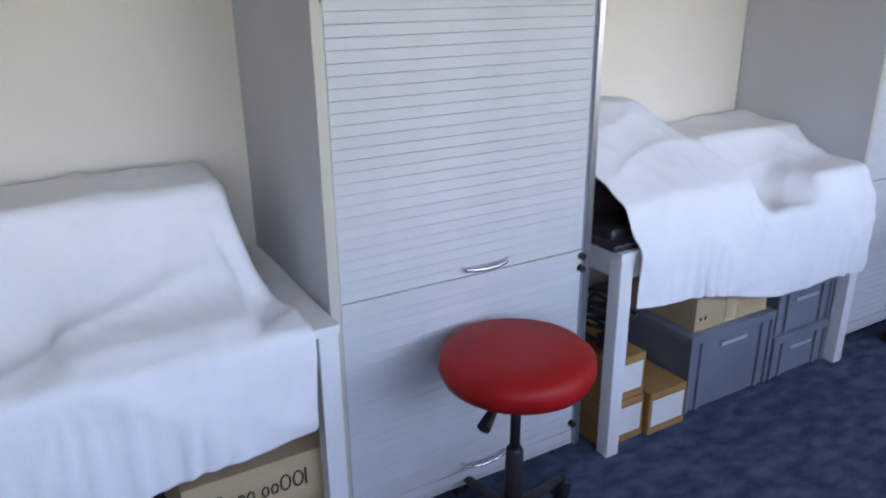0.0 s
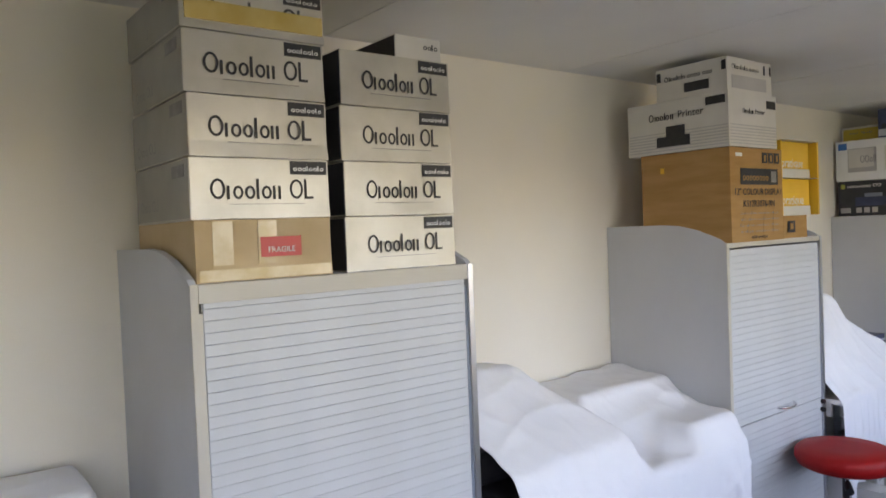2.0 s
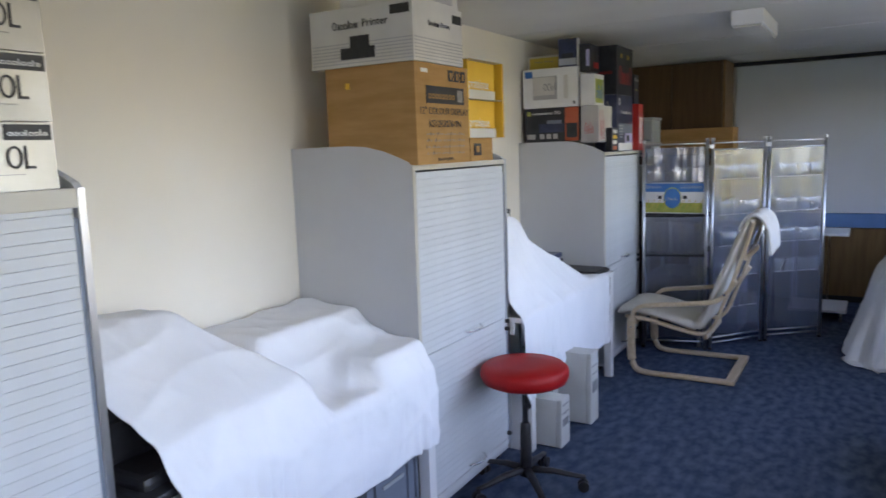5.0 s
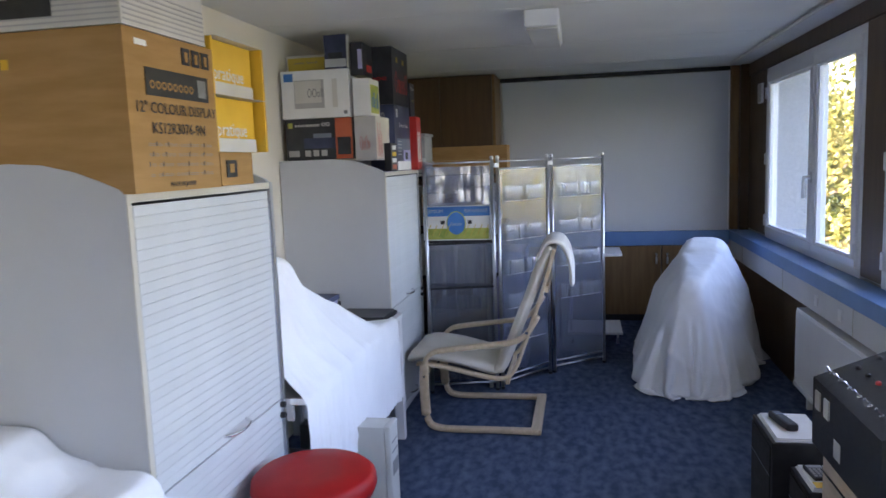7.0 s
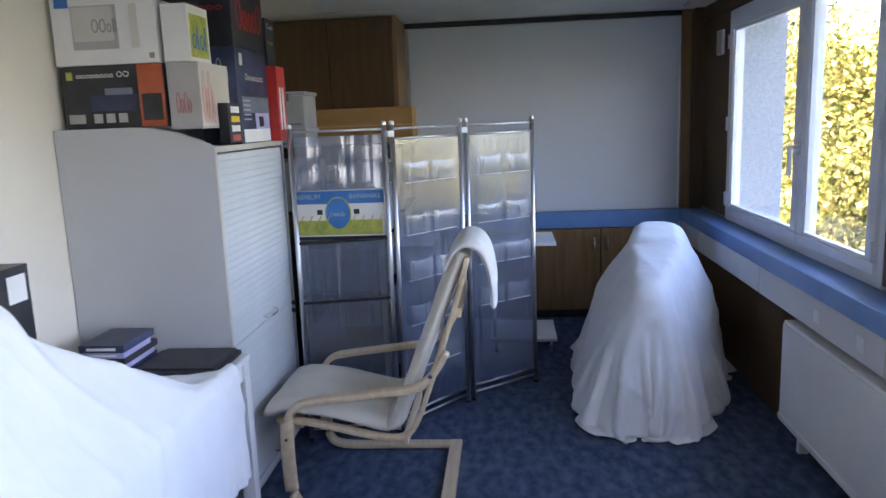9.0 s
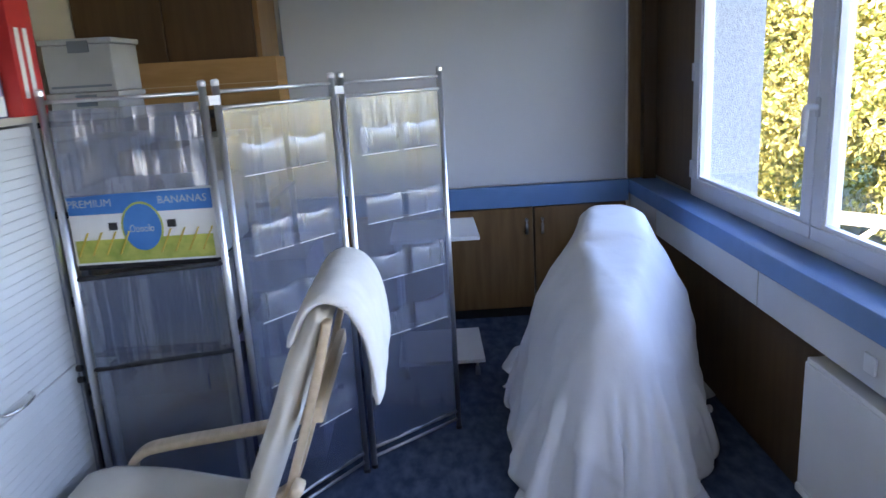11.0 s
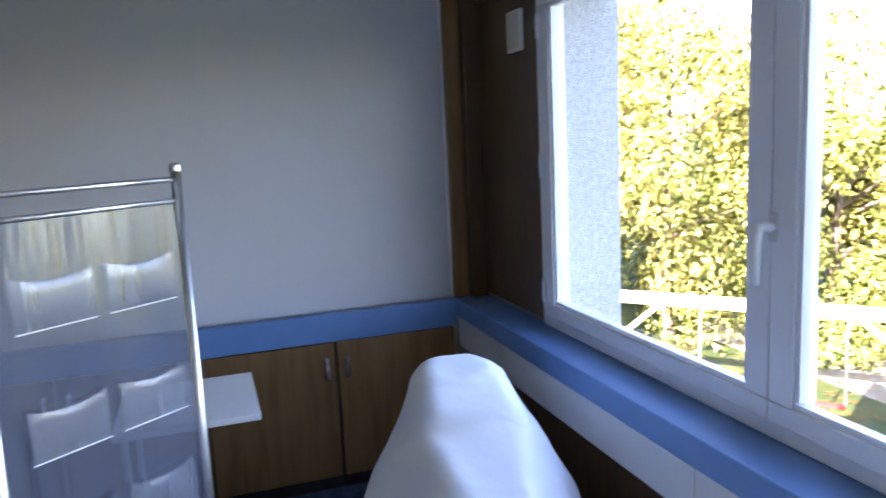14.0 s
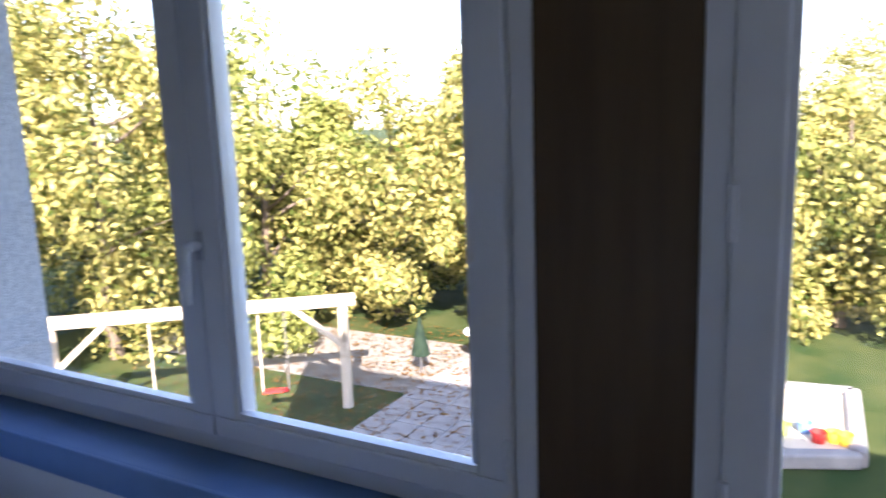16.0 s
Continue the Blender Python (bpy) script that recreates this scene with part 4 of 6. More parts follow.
e, b = carton("fragile_carton", 1.842, 2.205, 2.035, 2.5, TOP, 1.70, CARD_PALE, "taped brown carton with a red warning label on a cabinet")
for x in (1.885, 2.0):
    part("tape", patch("y", 2.035, x, x + 0.05, TOP + 0.04, 1.695), TAPE, e, "glossy clear tape")
part("tape", patch("y", 2.035, 1.85, 2.2, TOP + 0.003, TOP + 0.03), TAPE, e)
part("warning_label", patch("y", 2.0325, 2.005, 2.115, TOP + 0.055, TOP + 0.105), CARD_RED, e, "faded red label")
words("FRAGILE", "y", 2.0315, 2.06, TOP + 0.072, 0.02, PAPER, e)
for i, z in enumerate((1.701, 1.852, 2.003)):
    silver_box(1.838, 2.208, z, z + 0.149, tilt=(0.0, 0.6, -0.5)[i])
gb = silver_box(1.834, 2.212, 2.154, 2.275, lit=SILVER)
part("foil_band", patch("y", 2.04, 1.845, 2.205, 2.175, 2.222, depth=0.004), GOLD, gb, "creased gold foil band")
for i, z in enumerate((TOP, 1.701, 1.852, 2.003)):
    silver_box(2.252, 2.628, z, z + 0.149, dark=True, tilt=(0, 0.5, -0.4, 0.7)[i])
e, b = carton("small_carton", 2.46, 2.625, 2.07, 2.40, 2.154, 2.225, OFFWHITE, "small pale carton on a stack of cartons")
part("side_face", patch("x", 2.46, 2.075, 2.395, 2.157, 2.222), CARD_BLACK, e)
part("print_script", bars("y", 2.07, 2.56, 2.615, 2.19, 0.018, "6686"), INK, e)

# ---- boxes on the second cabinet ----
e, b = carton("display_carton", 4.07, 4.505, 1.985, 2.43, TOP, 1.955, CARD, "large brown display carton with black print on a cabinet")
fy = 1.985
part("logo_panel", patch("y", fy, 4.15, 4.46, 1.795, 1.865), INK, e, "black panel")
part("logo_script", bars("y", fy - 0.001, 4.165, 4.38, 1.812, 0.034, "66666666"), CARD, e)
part("logo_square", patch("y", fy - 0.0012, 4.40, 4.445, 1.806, 1.855), INK_GREY, e)
for k in range(3):
    x = 4.33 + k * 0.052
    part("handling_mark", patch("y", fy, x, x + 0.042, 1.89, 1.936), INK, e, "black handling symbol")
    part("mark_sign", patch("y", fy - 0.0012, x + 0.014, x + 0.028, 1.898, 1.925), CARD, e)
part("white_sticker", patch("y", fy, 4.115, 4.165, 1.915, 1.93), PAPER, e)
words('12" COLOUR DISPLAY', "y", fy, 4.295, 1.763, 0.041, INK, e)
words("KS12R3076-9N", "y", fy, 4.295, 1.712, 0.042, INK, e)
for k in range(4):
    part("small_print", bars("y", fy, 4.14, 4.46, 1.667 - k * 0.026, 0.012, "6686068660666866068"[k:] + "66"), INK_GREY, e)
words("MADE IN JAPAN", "y", fy, 4.29, 1.567, 0.018, INK, e)
part("corner_tag", patch("x", 4.07, 2.305, 2.325, 1.865, 1.89), YELLOW, e)

e, b = carton("printer_carton", 4.072, 4.465, 1.985, 2.50, 1.9565, 2.19, OFFWHITE, "white printer carton with grey stripes and a printer picture")
for k in range(7):
    part("stripe", patch("x", 4.072, 1.99, 2.49, 1.968 + k * 0.013, 1.972 + k * 0.013), CARD_GREY, e)
    part("stripe", patch("y", 1.985, 4.08, 4.46, 1.968 + k * 0.013, 1.972 + k * 0.013), CARD_GREY, e)
pic = box(4.069, 4.071, 2.17, 2.34, 1.985, 2.03)
box(4.069, 4.071, 2.195, 2.29, 2.03, 2.075, bm=pic)
box(4.0685, 4.0705, 2.18, 2.33, 2.02, 2.028, bm=pic)
part("printer_picture", pic, INK, e, "dark picture of a printer")
part("name_script", bars("x", 4.072, 2.38, 2.25, 2.105, 0.034, "97668677"), INK, e)
words("Printer", "x", 4.072, 2.165, 2.121, 0.045, INK, e)
part("label_strip", patch("x", 4.072, 2.0, 2.09, 2.14, 2.175), INK, e)
part("label_strip", patch("y", 1.985, 4.38, 4.455, 2.13, 2.165), INK, e)
part("name_script", bars("y", 1.985, 4.18, 4.27, 2.10, 0.022, "97668677"), INK, e)
words("Printer", "y", 1.985, 4.32, 2.111, 0.028, INK, e)
e, b = carton("drive_carton", 4.085, 4.45, 1.995, 2.345, 2.1915, 2.335, OFFWHITE, "white disk drive carton with a dark drive picture")
part("drive_picture", patch("x", 4.085, 2.08, 2.2, 2.215, 2.255), INK, e)
part("name_script", bars("x", 4.085, 2.30, 2.06, 2.275, 0.022, "98668686066660666"), INK, e)
for y in (2.0, 2.32):
    part("corner_mark", patch("x", 4.085, y, y + 0.02, 2.28, 2.32), INK, e)
part("name_script", bars("y", 1.995, 4.12, 4.34, 2.285, 0.02, "9866868606666"), INK, e)
part("grey_panel", patch("y", 1.995, 4.12, 4.40, 2.205, 2.26), CARD_GREY, e)
for x in (4.38, 4.43):
    part("corner_mark", patch("y", 1.995, x, x + 0.012, 2.28, 2.32), INK, e)

# shop trays and small carton beside it
e, b = carton("small_carton", 4.575, 4.80, 2.02, 2.3, TOP, 1.655, CARD, "small brown carton on a cabinet")
part("print_square", patch("y", 2.02, 4.61, 4.68, 1.575, 1.63), INK, e)
part("print_sign", patch("y", 2.0188, 4.63, 4.66, 1.59, 1.618), CARD, e)
for z in (1.656, 1.832):
    tr = thing("yellow_tray", (4.71, 2.2, z), "yellow and white open card tray, stacked on its side", "tray", "yellow card trays")
    part("back", box(4.555, 4.89, 2.22, 2.235, z, z + 0.174, 0.001), YELLOW, tr)
    part("face", box(4.565, 4.86, 2.035, 2.045, z + 0.045, z + 0.172, 0.001), YELLOW, tr)
    part("white_foot", box(4.565, 4.86, 2.03, 2.045, z, z + 0.044, 0.001), OFFWHITE, tr, "white lower band")
    part("side", box(4.555, 4.565, 2.015, 2.22, z, z + 0.174, 0.001), YELLOW, tr)
    part("side", box(4.875, 4.89, 2.0, 2.22, z, z + 0.174, 0.001), YELLOW, tr)
    part("lid", box(4.555, 4.89, 2.0, 2.22, z + 0.1742, z + 0.1755), OFFWHITE, tr)
    words("pratique", "y", 2.034, 4.695, z + 0.07, 0.062, PAPER, tr)

# ---- game boxes on the third cabinet ----
sx = 6.50
e, b = carton("console_carton", sx, sx + 0.12, 2.20, 2.61, 1.634, 1.872, CARD_BLACK, "black and orange game console carton on a cabinet", "game box", "game boxes")
part("orange_side", patch("x", sx, 2.205, 2.305, 1.637, 1.87), CARD_ORANGE, e)
part("name_script", bars("x", sx, 2.55, 2.335, 1.825, 0.022, "66666666099"), PAPER, e)
part("console_picture", patch("x", sx, 2.31, 2.50, 1.70, 1.76), CARD_NAVY, e)
part("console_top", patch("x", sx - 0.001, 2.33, 2.44, 1.76, 1.785), CRATE, e)
for y in (2.36, 2.41, 2.46, 2.53, 2.56):
    part("controller", patch("x", sx - 0.001, y, y + 0.035, 1.655, 1.69), CARD_GREY, e)
part("emblem", patch("x", sx, 2.565, 2.59, 1.82, 1.85), GREEN_PRINT, e)
part("orange_picture", patch("x", sx - 0.001, 2.215, 2.295, 1.66, 1.76), CARD_BLACK, e)
e, b = carton("console_carton", sx - 0.005, sx + 0.12, 2.21, 2.62, 1.873, 2.145, PAPER, "white game console carton with grey print on game boxes", "game box", "game boxes")
part("console_picture", patch("x", sx - 0.005, 2.36, 2.54, 1.93, 2.09), CARD_GREY, e)
part("console_top", patch("x", sx - 0.006, 2.375, 2.535, 1.96, 2.085), OFFWHITE, e)
part("name_script", bars("x", sx - 0.007, 2.46, 2.36, 1.99, 0.05, "99688"), INK_GREY, e)
part("blue_tag", patch("x", sx - 0.005, 2.545, 2.60, 2.085, 2.13), BLUE_PRINT, e)
part("remote_picture", patch("x", sx - 0.005, 2.28, 2.31, 1.93, 2.09), OFFWHITE, e)
part("small_mark", patch("x", sx - 0.005, 2.225, 2.245, 1.89, 1.91), INK_GREY, e)
e, b = carton("yellow_poster_box", sx + 0.125, sx + 0.20, 2.25, 2.635, 1.88, 2.25, OFFWHITE, "flat yellow box behind the game boxes", "game box", "game boxes")
part("yellow_face", patch("x", sx + 0.125, 2.37, 2.62, 1.9, 2.235), YELLOW_DARK, e)
part("print_script", bars("x", sx + 0.124, 2.58, 2.42, 2.2, 0.015, "666086660"), INK_GREY, e)
e, b = carton("game_box", sx, sx + 0.06, 2.215, 2.35, 2.147, 2.335, CARD_NAVY, "small blue game box with a landscape picture", "game box", "game boxes")
part("sea_picture", patch("x", sx, 2.22, 2.345, 2.155, 2.20), CRATE_LIGHT, e)
part("hill_picture", patch("x", sx - 0.001, 2.24, 2.325, 2.20, 2.235), CARD_BLACK, e)
part("edge", patch("y", 2.215, sx + 0.003, sx + 0.057, 2.15, 2.33), OFFWHITE, e)
e, b = carton("game_box", sx + 0.03, sx + 0.22, 2.13, 2.205, 2.105, 2.29, CARD_BLACK, "dark game box standing on end with a red name", "game box", "game boxes")
part("red_print", patch("y", 2.13, sx + 0.10, sx + 0.2, 2.13, 2.17), CARD_RED, e)
part("purple_print", patch("x", sx + 0.03, 2.135, 2.16, 2.14, 2.25), PURPLE, e)
e, b = carton("cartridge_carton", sx + 0.0, sx + 0.2, 2.09, 2.19, 1.873, 2.085, PAPER, "white cartridge carton with a small printed picture", "game box", "game boxes")
part("picture", patch("y", 2.09, sx + 0.02, sx + 0.18, 1.89, 2.05), GREEN_PRINT, e)
part("picture_line", bars("y", 2.089, sx + 0.03, sx + 0.17, 1.92, 0.09, "6868"), BLUE_PRINT, e)
e, b = carton("console_carton", sx + 0.0, sx + 0.30, 2.065, 2.19, 1.62, 1.872, CARD_GREY, "grey console carton with red lettering on a cabinet", "game box", "game boxes")
part("white_face", patch("y", 2.065, sx + 0.005, sx + 0.29, 1.63, 1.87), OFFWHITE, e)
part("red_script", bars("y", 2.064, sx + 0.02, sx + 0.13, 1.64, 0.2, "9696"), CARD_RED, e)
part("side_script", bars("x", sx, 2.16, 2.10, 1.68, 0.08, "9696"), CARD_RED, e)
e, b = carton("film_carton", sx + 0.15, sx + 0.29, 2.02, 2.062, 1.555, 1.72, CARD_BLACK, "narrow black carton with small pictures", "game box", "game boxes")
for k in range(4):
    part("picture", patch("y", 2.02, sx + 0.18, sx + 0.27, 1.565 + k * 0.038, 1.59 + k * 0.038), (CARD_ORANGE, PAPER, YELLOW, PAPER)[k], e)
e, b = carton("console_carton", sx + 0.30, sx + 0.70, 2.03, 2.19, TOP, 1.955, CARD_NAVY, "large dark blue console carton with a white console picture", "game box", "game boxes")
X = sx + 0.30
part("white_band", patch("y", 2.03, X + 0.043, X + 0.391, TOP + 0.004, TOP + 0.06), PAPER, e)
part("console_picture", patch("y", 2.029, X + 0.199, X + 0.383, TOP + 0.06, TOP + 0.13), PURPLE, e, "lilac picture of a console")
part("console_screen", patch("y", 2.0275, X + 0.241, X + 0.298, TOP + 0.07, TOP + 0.115), INK, e)
part("lilac_band", patch("y", 2.0295, X + 0.043, X + 0.391, TOP + 0.13, TOP + 0.20), CRATE, e)
part("name_script", bars("y", 2.03, X + 0.106, X + 0.341, TOP + 0.27, 0.03, "966666666666"), PAPER, e)
for k in range(5):
    part("small_print", patch("y", 2.0285, X + 0.057, X + 0.142, TOP + 0.10 + k * 0.02, TOP + 0.106 + k * 0.02), CRATE_LIGHT, e)
part("round_emblem", patch("y", 2.03, X + 0.050, X + 0.085, TOP + 0.33, TOP + 0.38), PAPER, e)
part("side_script", bars("x", X, 2.17, 2.06, TOP + 0.24, 0.12, "9696"), CARD_GREY, e)
e, b = carton("console_carton", sx + 0.30, sx + 0.70, 2.03, 2.20, 1.956, 2.30, CARD_BLACK, "black console carton with a jagged red name", "game box", "game boxes")
part("name_script", bars("y", 2.03, X + 0.057, X + 0.369, 2.03, 0.13, "967669"), CARD_RED, e, "red jagged lettering")
for x in (X + 0.099, X + 0.256):
    part("eye_mark", patch("y", 2.03, x, x + 0.035, 2.215, 2.245), YELLOW_DARK, e)
part("side_script", bars("x", X, 2.17, 2.06, 2.1, 0.03, "666"), CARD_RED, e)
e, b = carton("console_carton", sx + 0.705, sx + 0.84, 1.985, 2.25, TOP, 1.90, CARD_RED, "narrow red console carton with white print", "game box", "game boxes")
part("white_band", patch("y", 1.985, sx + 0.73, sx + 0.752, 1.60, 1.80), PAPER, e)
part("white_band", patch("y", 1.985, sx + 0.775, sx + 0.797, 1.60, 1.80), PAPER, e)
part("side_script", bars("x", sx + 0.705, 2.2, 2.03, 1.62, 0.1, "9696"), INK, e)
e, b = carton("console_carton", sx + 0.705, sx + 0.83, 2.02, 2.25, 1.901, 2.12, CARD_BLACK, "narrow black carton with green print", "game box", "game boxes")
part("green_script", bars("y", 2.02, sx + 0.725, sx + 0.80, 2.0, 0.02, "666"), GREEN_PRINT, e)
part("white_script", bars("y", 2.02, sx + 0.72, sx + 0.815, 2.07, 0.025, "9666"), PAPER, e)

# ---- red stools ----
def stool(x, y, seat, turn):
    e = thing("red_stool", (x, y, 0), "round red vinyl swivel stool on a black castor base", "stool", "red stools")
    part("seat", lathe([(0.02, seat - 0.09), (0.17, seat - 0.09), (0.195, seat - 0.078), (0.206, seat - 0.05), (0.202, seat - 0.02), (0.184, seat - 0.004), (0.10, seat), (0.01, seat + 0.001)], (x, y, 0), 48), RED, e, smooth=True)
    part("seat_plate", lathe([(0.09, seat - 0.105), (0.09, seat - 0.091)], (x, y, 0), 24), DARK, e)
    part("piston", tube([(x, y, 0.3), (x, y, seat - 0.1)], 0.014, 16), DARK, e, smooth=True)
    part("column", tube([(x, y, 0.07), (x, y, 0.2), (x, y, 0.32), (x, y, 0.33)], [0.03, 0.027, 0.024, 0.018], 18), DARK, e, smooth=True)
    lev = part("lever", tube([(x - 0.02, y, seat - 0.10), (x - 0.12, y - 0.06, seat - 0.125)], 0.005, 8), CHROME, e, "height lever")
    part("lever_knob", tube([(x - 0.11, y - 0.055, seat - 0.122), (x - 0.16, y - 0.085, seat - 0.142)], [0.012, 0.018], 10), DARK, lev)
    for k in range(5):
        a = radians(turn + 72 * k)
        ca, sa = math.cos(a), math.sin(a)
        part("base_leg", tube([(x + 0.02 * ca, y + 0.02 * sa, 0.10), (x + 0.12 * ca, y + 0.12 * sa, 0.095), (x + 0.22 * ca, y + 0.22 * sa, 0.075), (x + 0.27 * ca, y + 0.27 * sa, 0.068)], [0.022, 0.019, 0.015, 0.014], 10, flat=0.7), DARK, e, smooth=True)
        cx, cy = x + 0.265 * ca, y + 0.265 * sa
        cast = part("castor", tube([(cx, cy, 0.03), (cx, cy, 0.075)], 0.011, 10), DARK, e)
        for o in (-0.016, 0.016):
            part("wheel", tube([(cx + (o - 0.008) * -sa, cy + (o - 0.008) * ca, 0.026), (cx + (o + 0.008) * -sa, cy + (o + 0.008) * ca, 0.026)], 0.026, 18), DARK, cast)
    return e


stool(2.235, 1.785, 0.632, 20)
stool(4.61, 1.79, 0.615, 5)

# ---- lounge chair ----
ch = thing("lounge_chair", (6.86, 1.5, 0), "bent birch cantilever lounge chair with a natural canvas cushion", "armchair")
XN, XF = 6.545, 7.165
for x in (XN, XF):
    part("frame_side", tube(arc([(x, 1.18, 0.018), (x, 1.5, 0.018), (x, 1.76, 0.02), (x, 1.835, 0.07), (x, 1.85, 0.2), (x, 1.845, 0.40), (x, 1.80, 0.475), (x, 1.70, 0.50), (x, 1.45, 0.53), (x, 1.30, 0.555), (x, 1.22, 0.62), (x, 1.17, 0.70)], 6), 0.028, 12, flat=0.5, square=True), BIRCH, ch, "bent plywood runner and armrest", smooth=True)
xs0, xs1 = XN + 0.045, XF - 0.045
for x in (xs0, xs1):
    part("seat_rail", tube(arc([(x, 1.90, 0.40), (x, 1.75, 0.385), (x, 1.5, 0.33), (x, 1.38, 0.32), (x, 1.31, 0.38), (x, 1.24, 0.56), (x, 1.17, 0.76), (x, 1.11, 0.95), (x, 1.075, 1.08)], 6), 0.022, 12, flat=0.5, square=True), BIRCH, ch, "bent plywood seat rail", smooth=True)
part("cross_bar", box(XN - 0.025, XF + 0.025, 1.165, 1.225, 0.002, 0.034, 0.006), BIRCH, ch)
for y, z in ((1.84, 0.36), (1.36, 0.30), (1.12, 0.85)):
    part("cross_rail", box(xs0, xs1, y - 0.012, y + 0.012, z - 0.02, z + 0.02, 0.004), BIRCH, ch)
for x in (XN - 0.02, XF + 0.02):
    part("bolt", tube([(x - 0.012, 1.235, 0.61), (x + 0.012, 1.235, 0.61)], 0.009, 12), CHROME, ch)
    part("bolt", tube([(x - 0.012, 1.845, 0.34), (x + 0.012, 1.845, 0.34)], 0.007, 12), CHROME, ch)


def pad(spine, x0, x1, thick, nx=14):
    """A soft pad along a side outline, rounded at its edges."""
    bm = bmesh.new()
    pts = arc(spine, 7)
    rows = []
    n = len(pts)
    for side in (1, -1):
        rr = []
        for i, p in enumerate(pts):
            d = (pts[min(i + 1, n - 1)] - pts[max(i - 1, 0)]).normalized()
            nm = Vector((0, -d.z, d.y))
            row = []
            for k in range(nx + 1):
                u = k / nx
                e = min(1, min(u, 1 - u) * nx / 2.0, min(i, n - 1 - i) / 2.0 + 0.12)
                q = math.sqrt(max(0.05, 1 - (1 - e) ** 2))
                w = noise.noise(Vector((u * 4, p.y * 7, p.z * 7 + side))) * 0.006
                row.append(bm.verts.new(Vector((x0 + (x1 - x0) * u, p.y, p.z)) + nm * (side * thick / 2 * q + w)))
            rr.append(row)
        rows.append(rr)
    for rr in rows:
        for a, b in zip(rr, rr[1:]):
            for k in range(nx):
                bm.faces.new((a[k], a[k + 1], b[k + 1], b[k]))
    top, bot = rows
    for i in range(n - 1):
        for k in (0, nx):
            bm.faces.new((top[i][k], top[i + 1][k], bot[i + 1][k], bot[i][k]))
    for i in (0, n - 1):
        for k in range(nx):
            bm.faces.new((top[i][k], top[i][k + 1], bot[i][k + 1], bot[i][k]))
    return bm


part("seat_cushion", pad([(0, 1.955, 0.425), (0, 1.86, 0.445), (0, 1.7, 0.425), (0, 1.5, 0.375), (0, 1.42, 0.36)], XN + 0.035, XF - 0.035, 0.06), CUSHION, ch, "natural canvas seat cushion", smooth=True)
part("back_cushion", pad([(0, 1.43, 0.365), (0, 1.385, 0.40), (0, 1.30, 0.60), (0, 1.225, 0.80), (0, 1.145, 0.99), (0, 1.09, 1.09)], XN + 0.035, XF - 0.035, 0.065), CUSHION, ch, "natural canvas back cushion", smooth=True)
towel = solo("towel", pad([(0, 1.17, 1.02), (0, 1.13, 1.095), (0, 1.085, 1.122), (0, 1.035, 1.105), (0, 1.0, 1.05), (0, 0.982, 0.96), (0, 0.978, 0.865)], XN + 0.05, XF - 0.06, 0.03, 18), TOWEL, "white terry towel hung over a chair back", "towel", smooth=True)

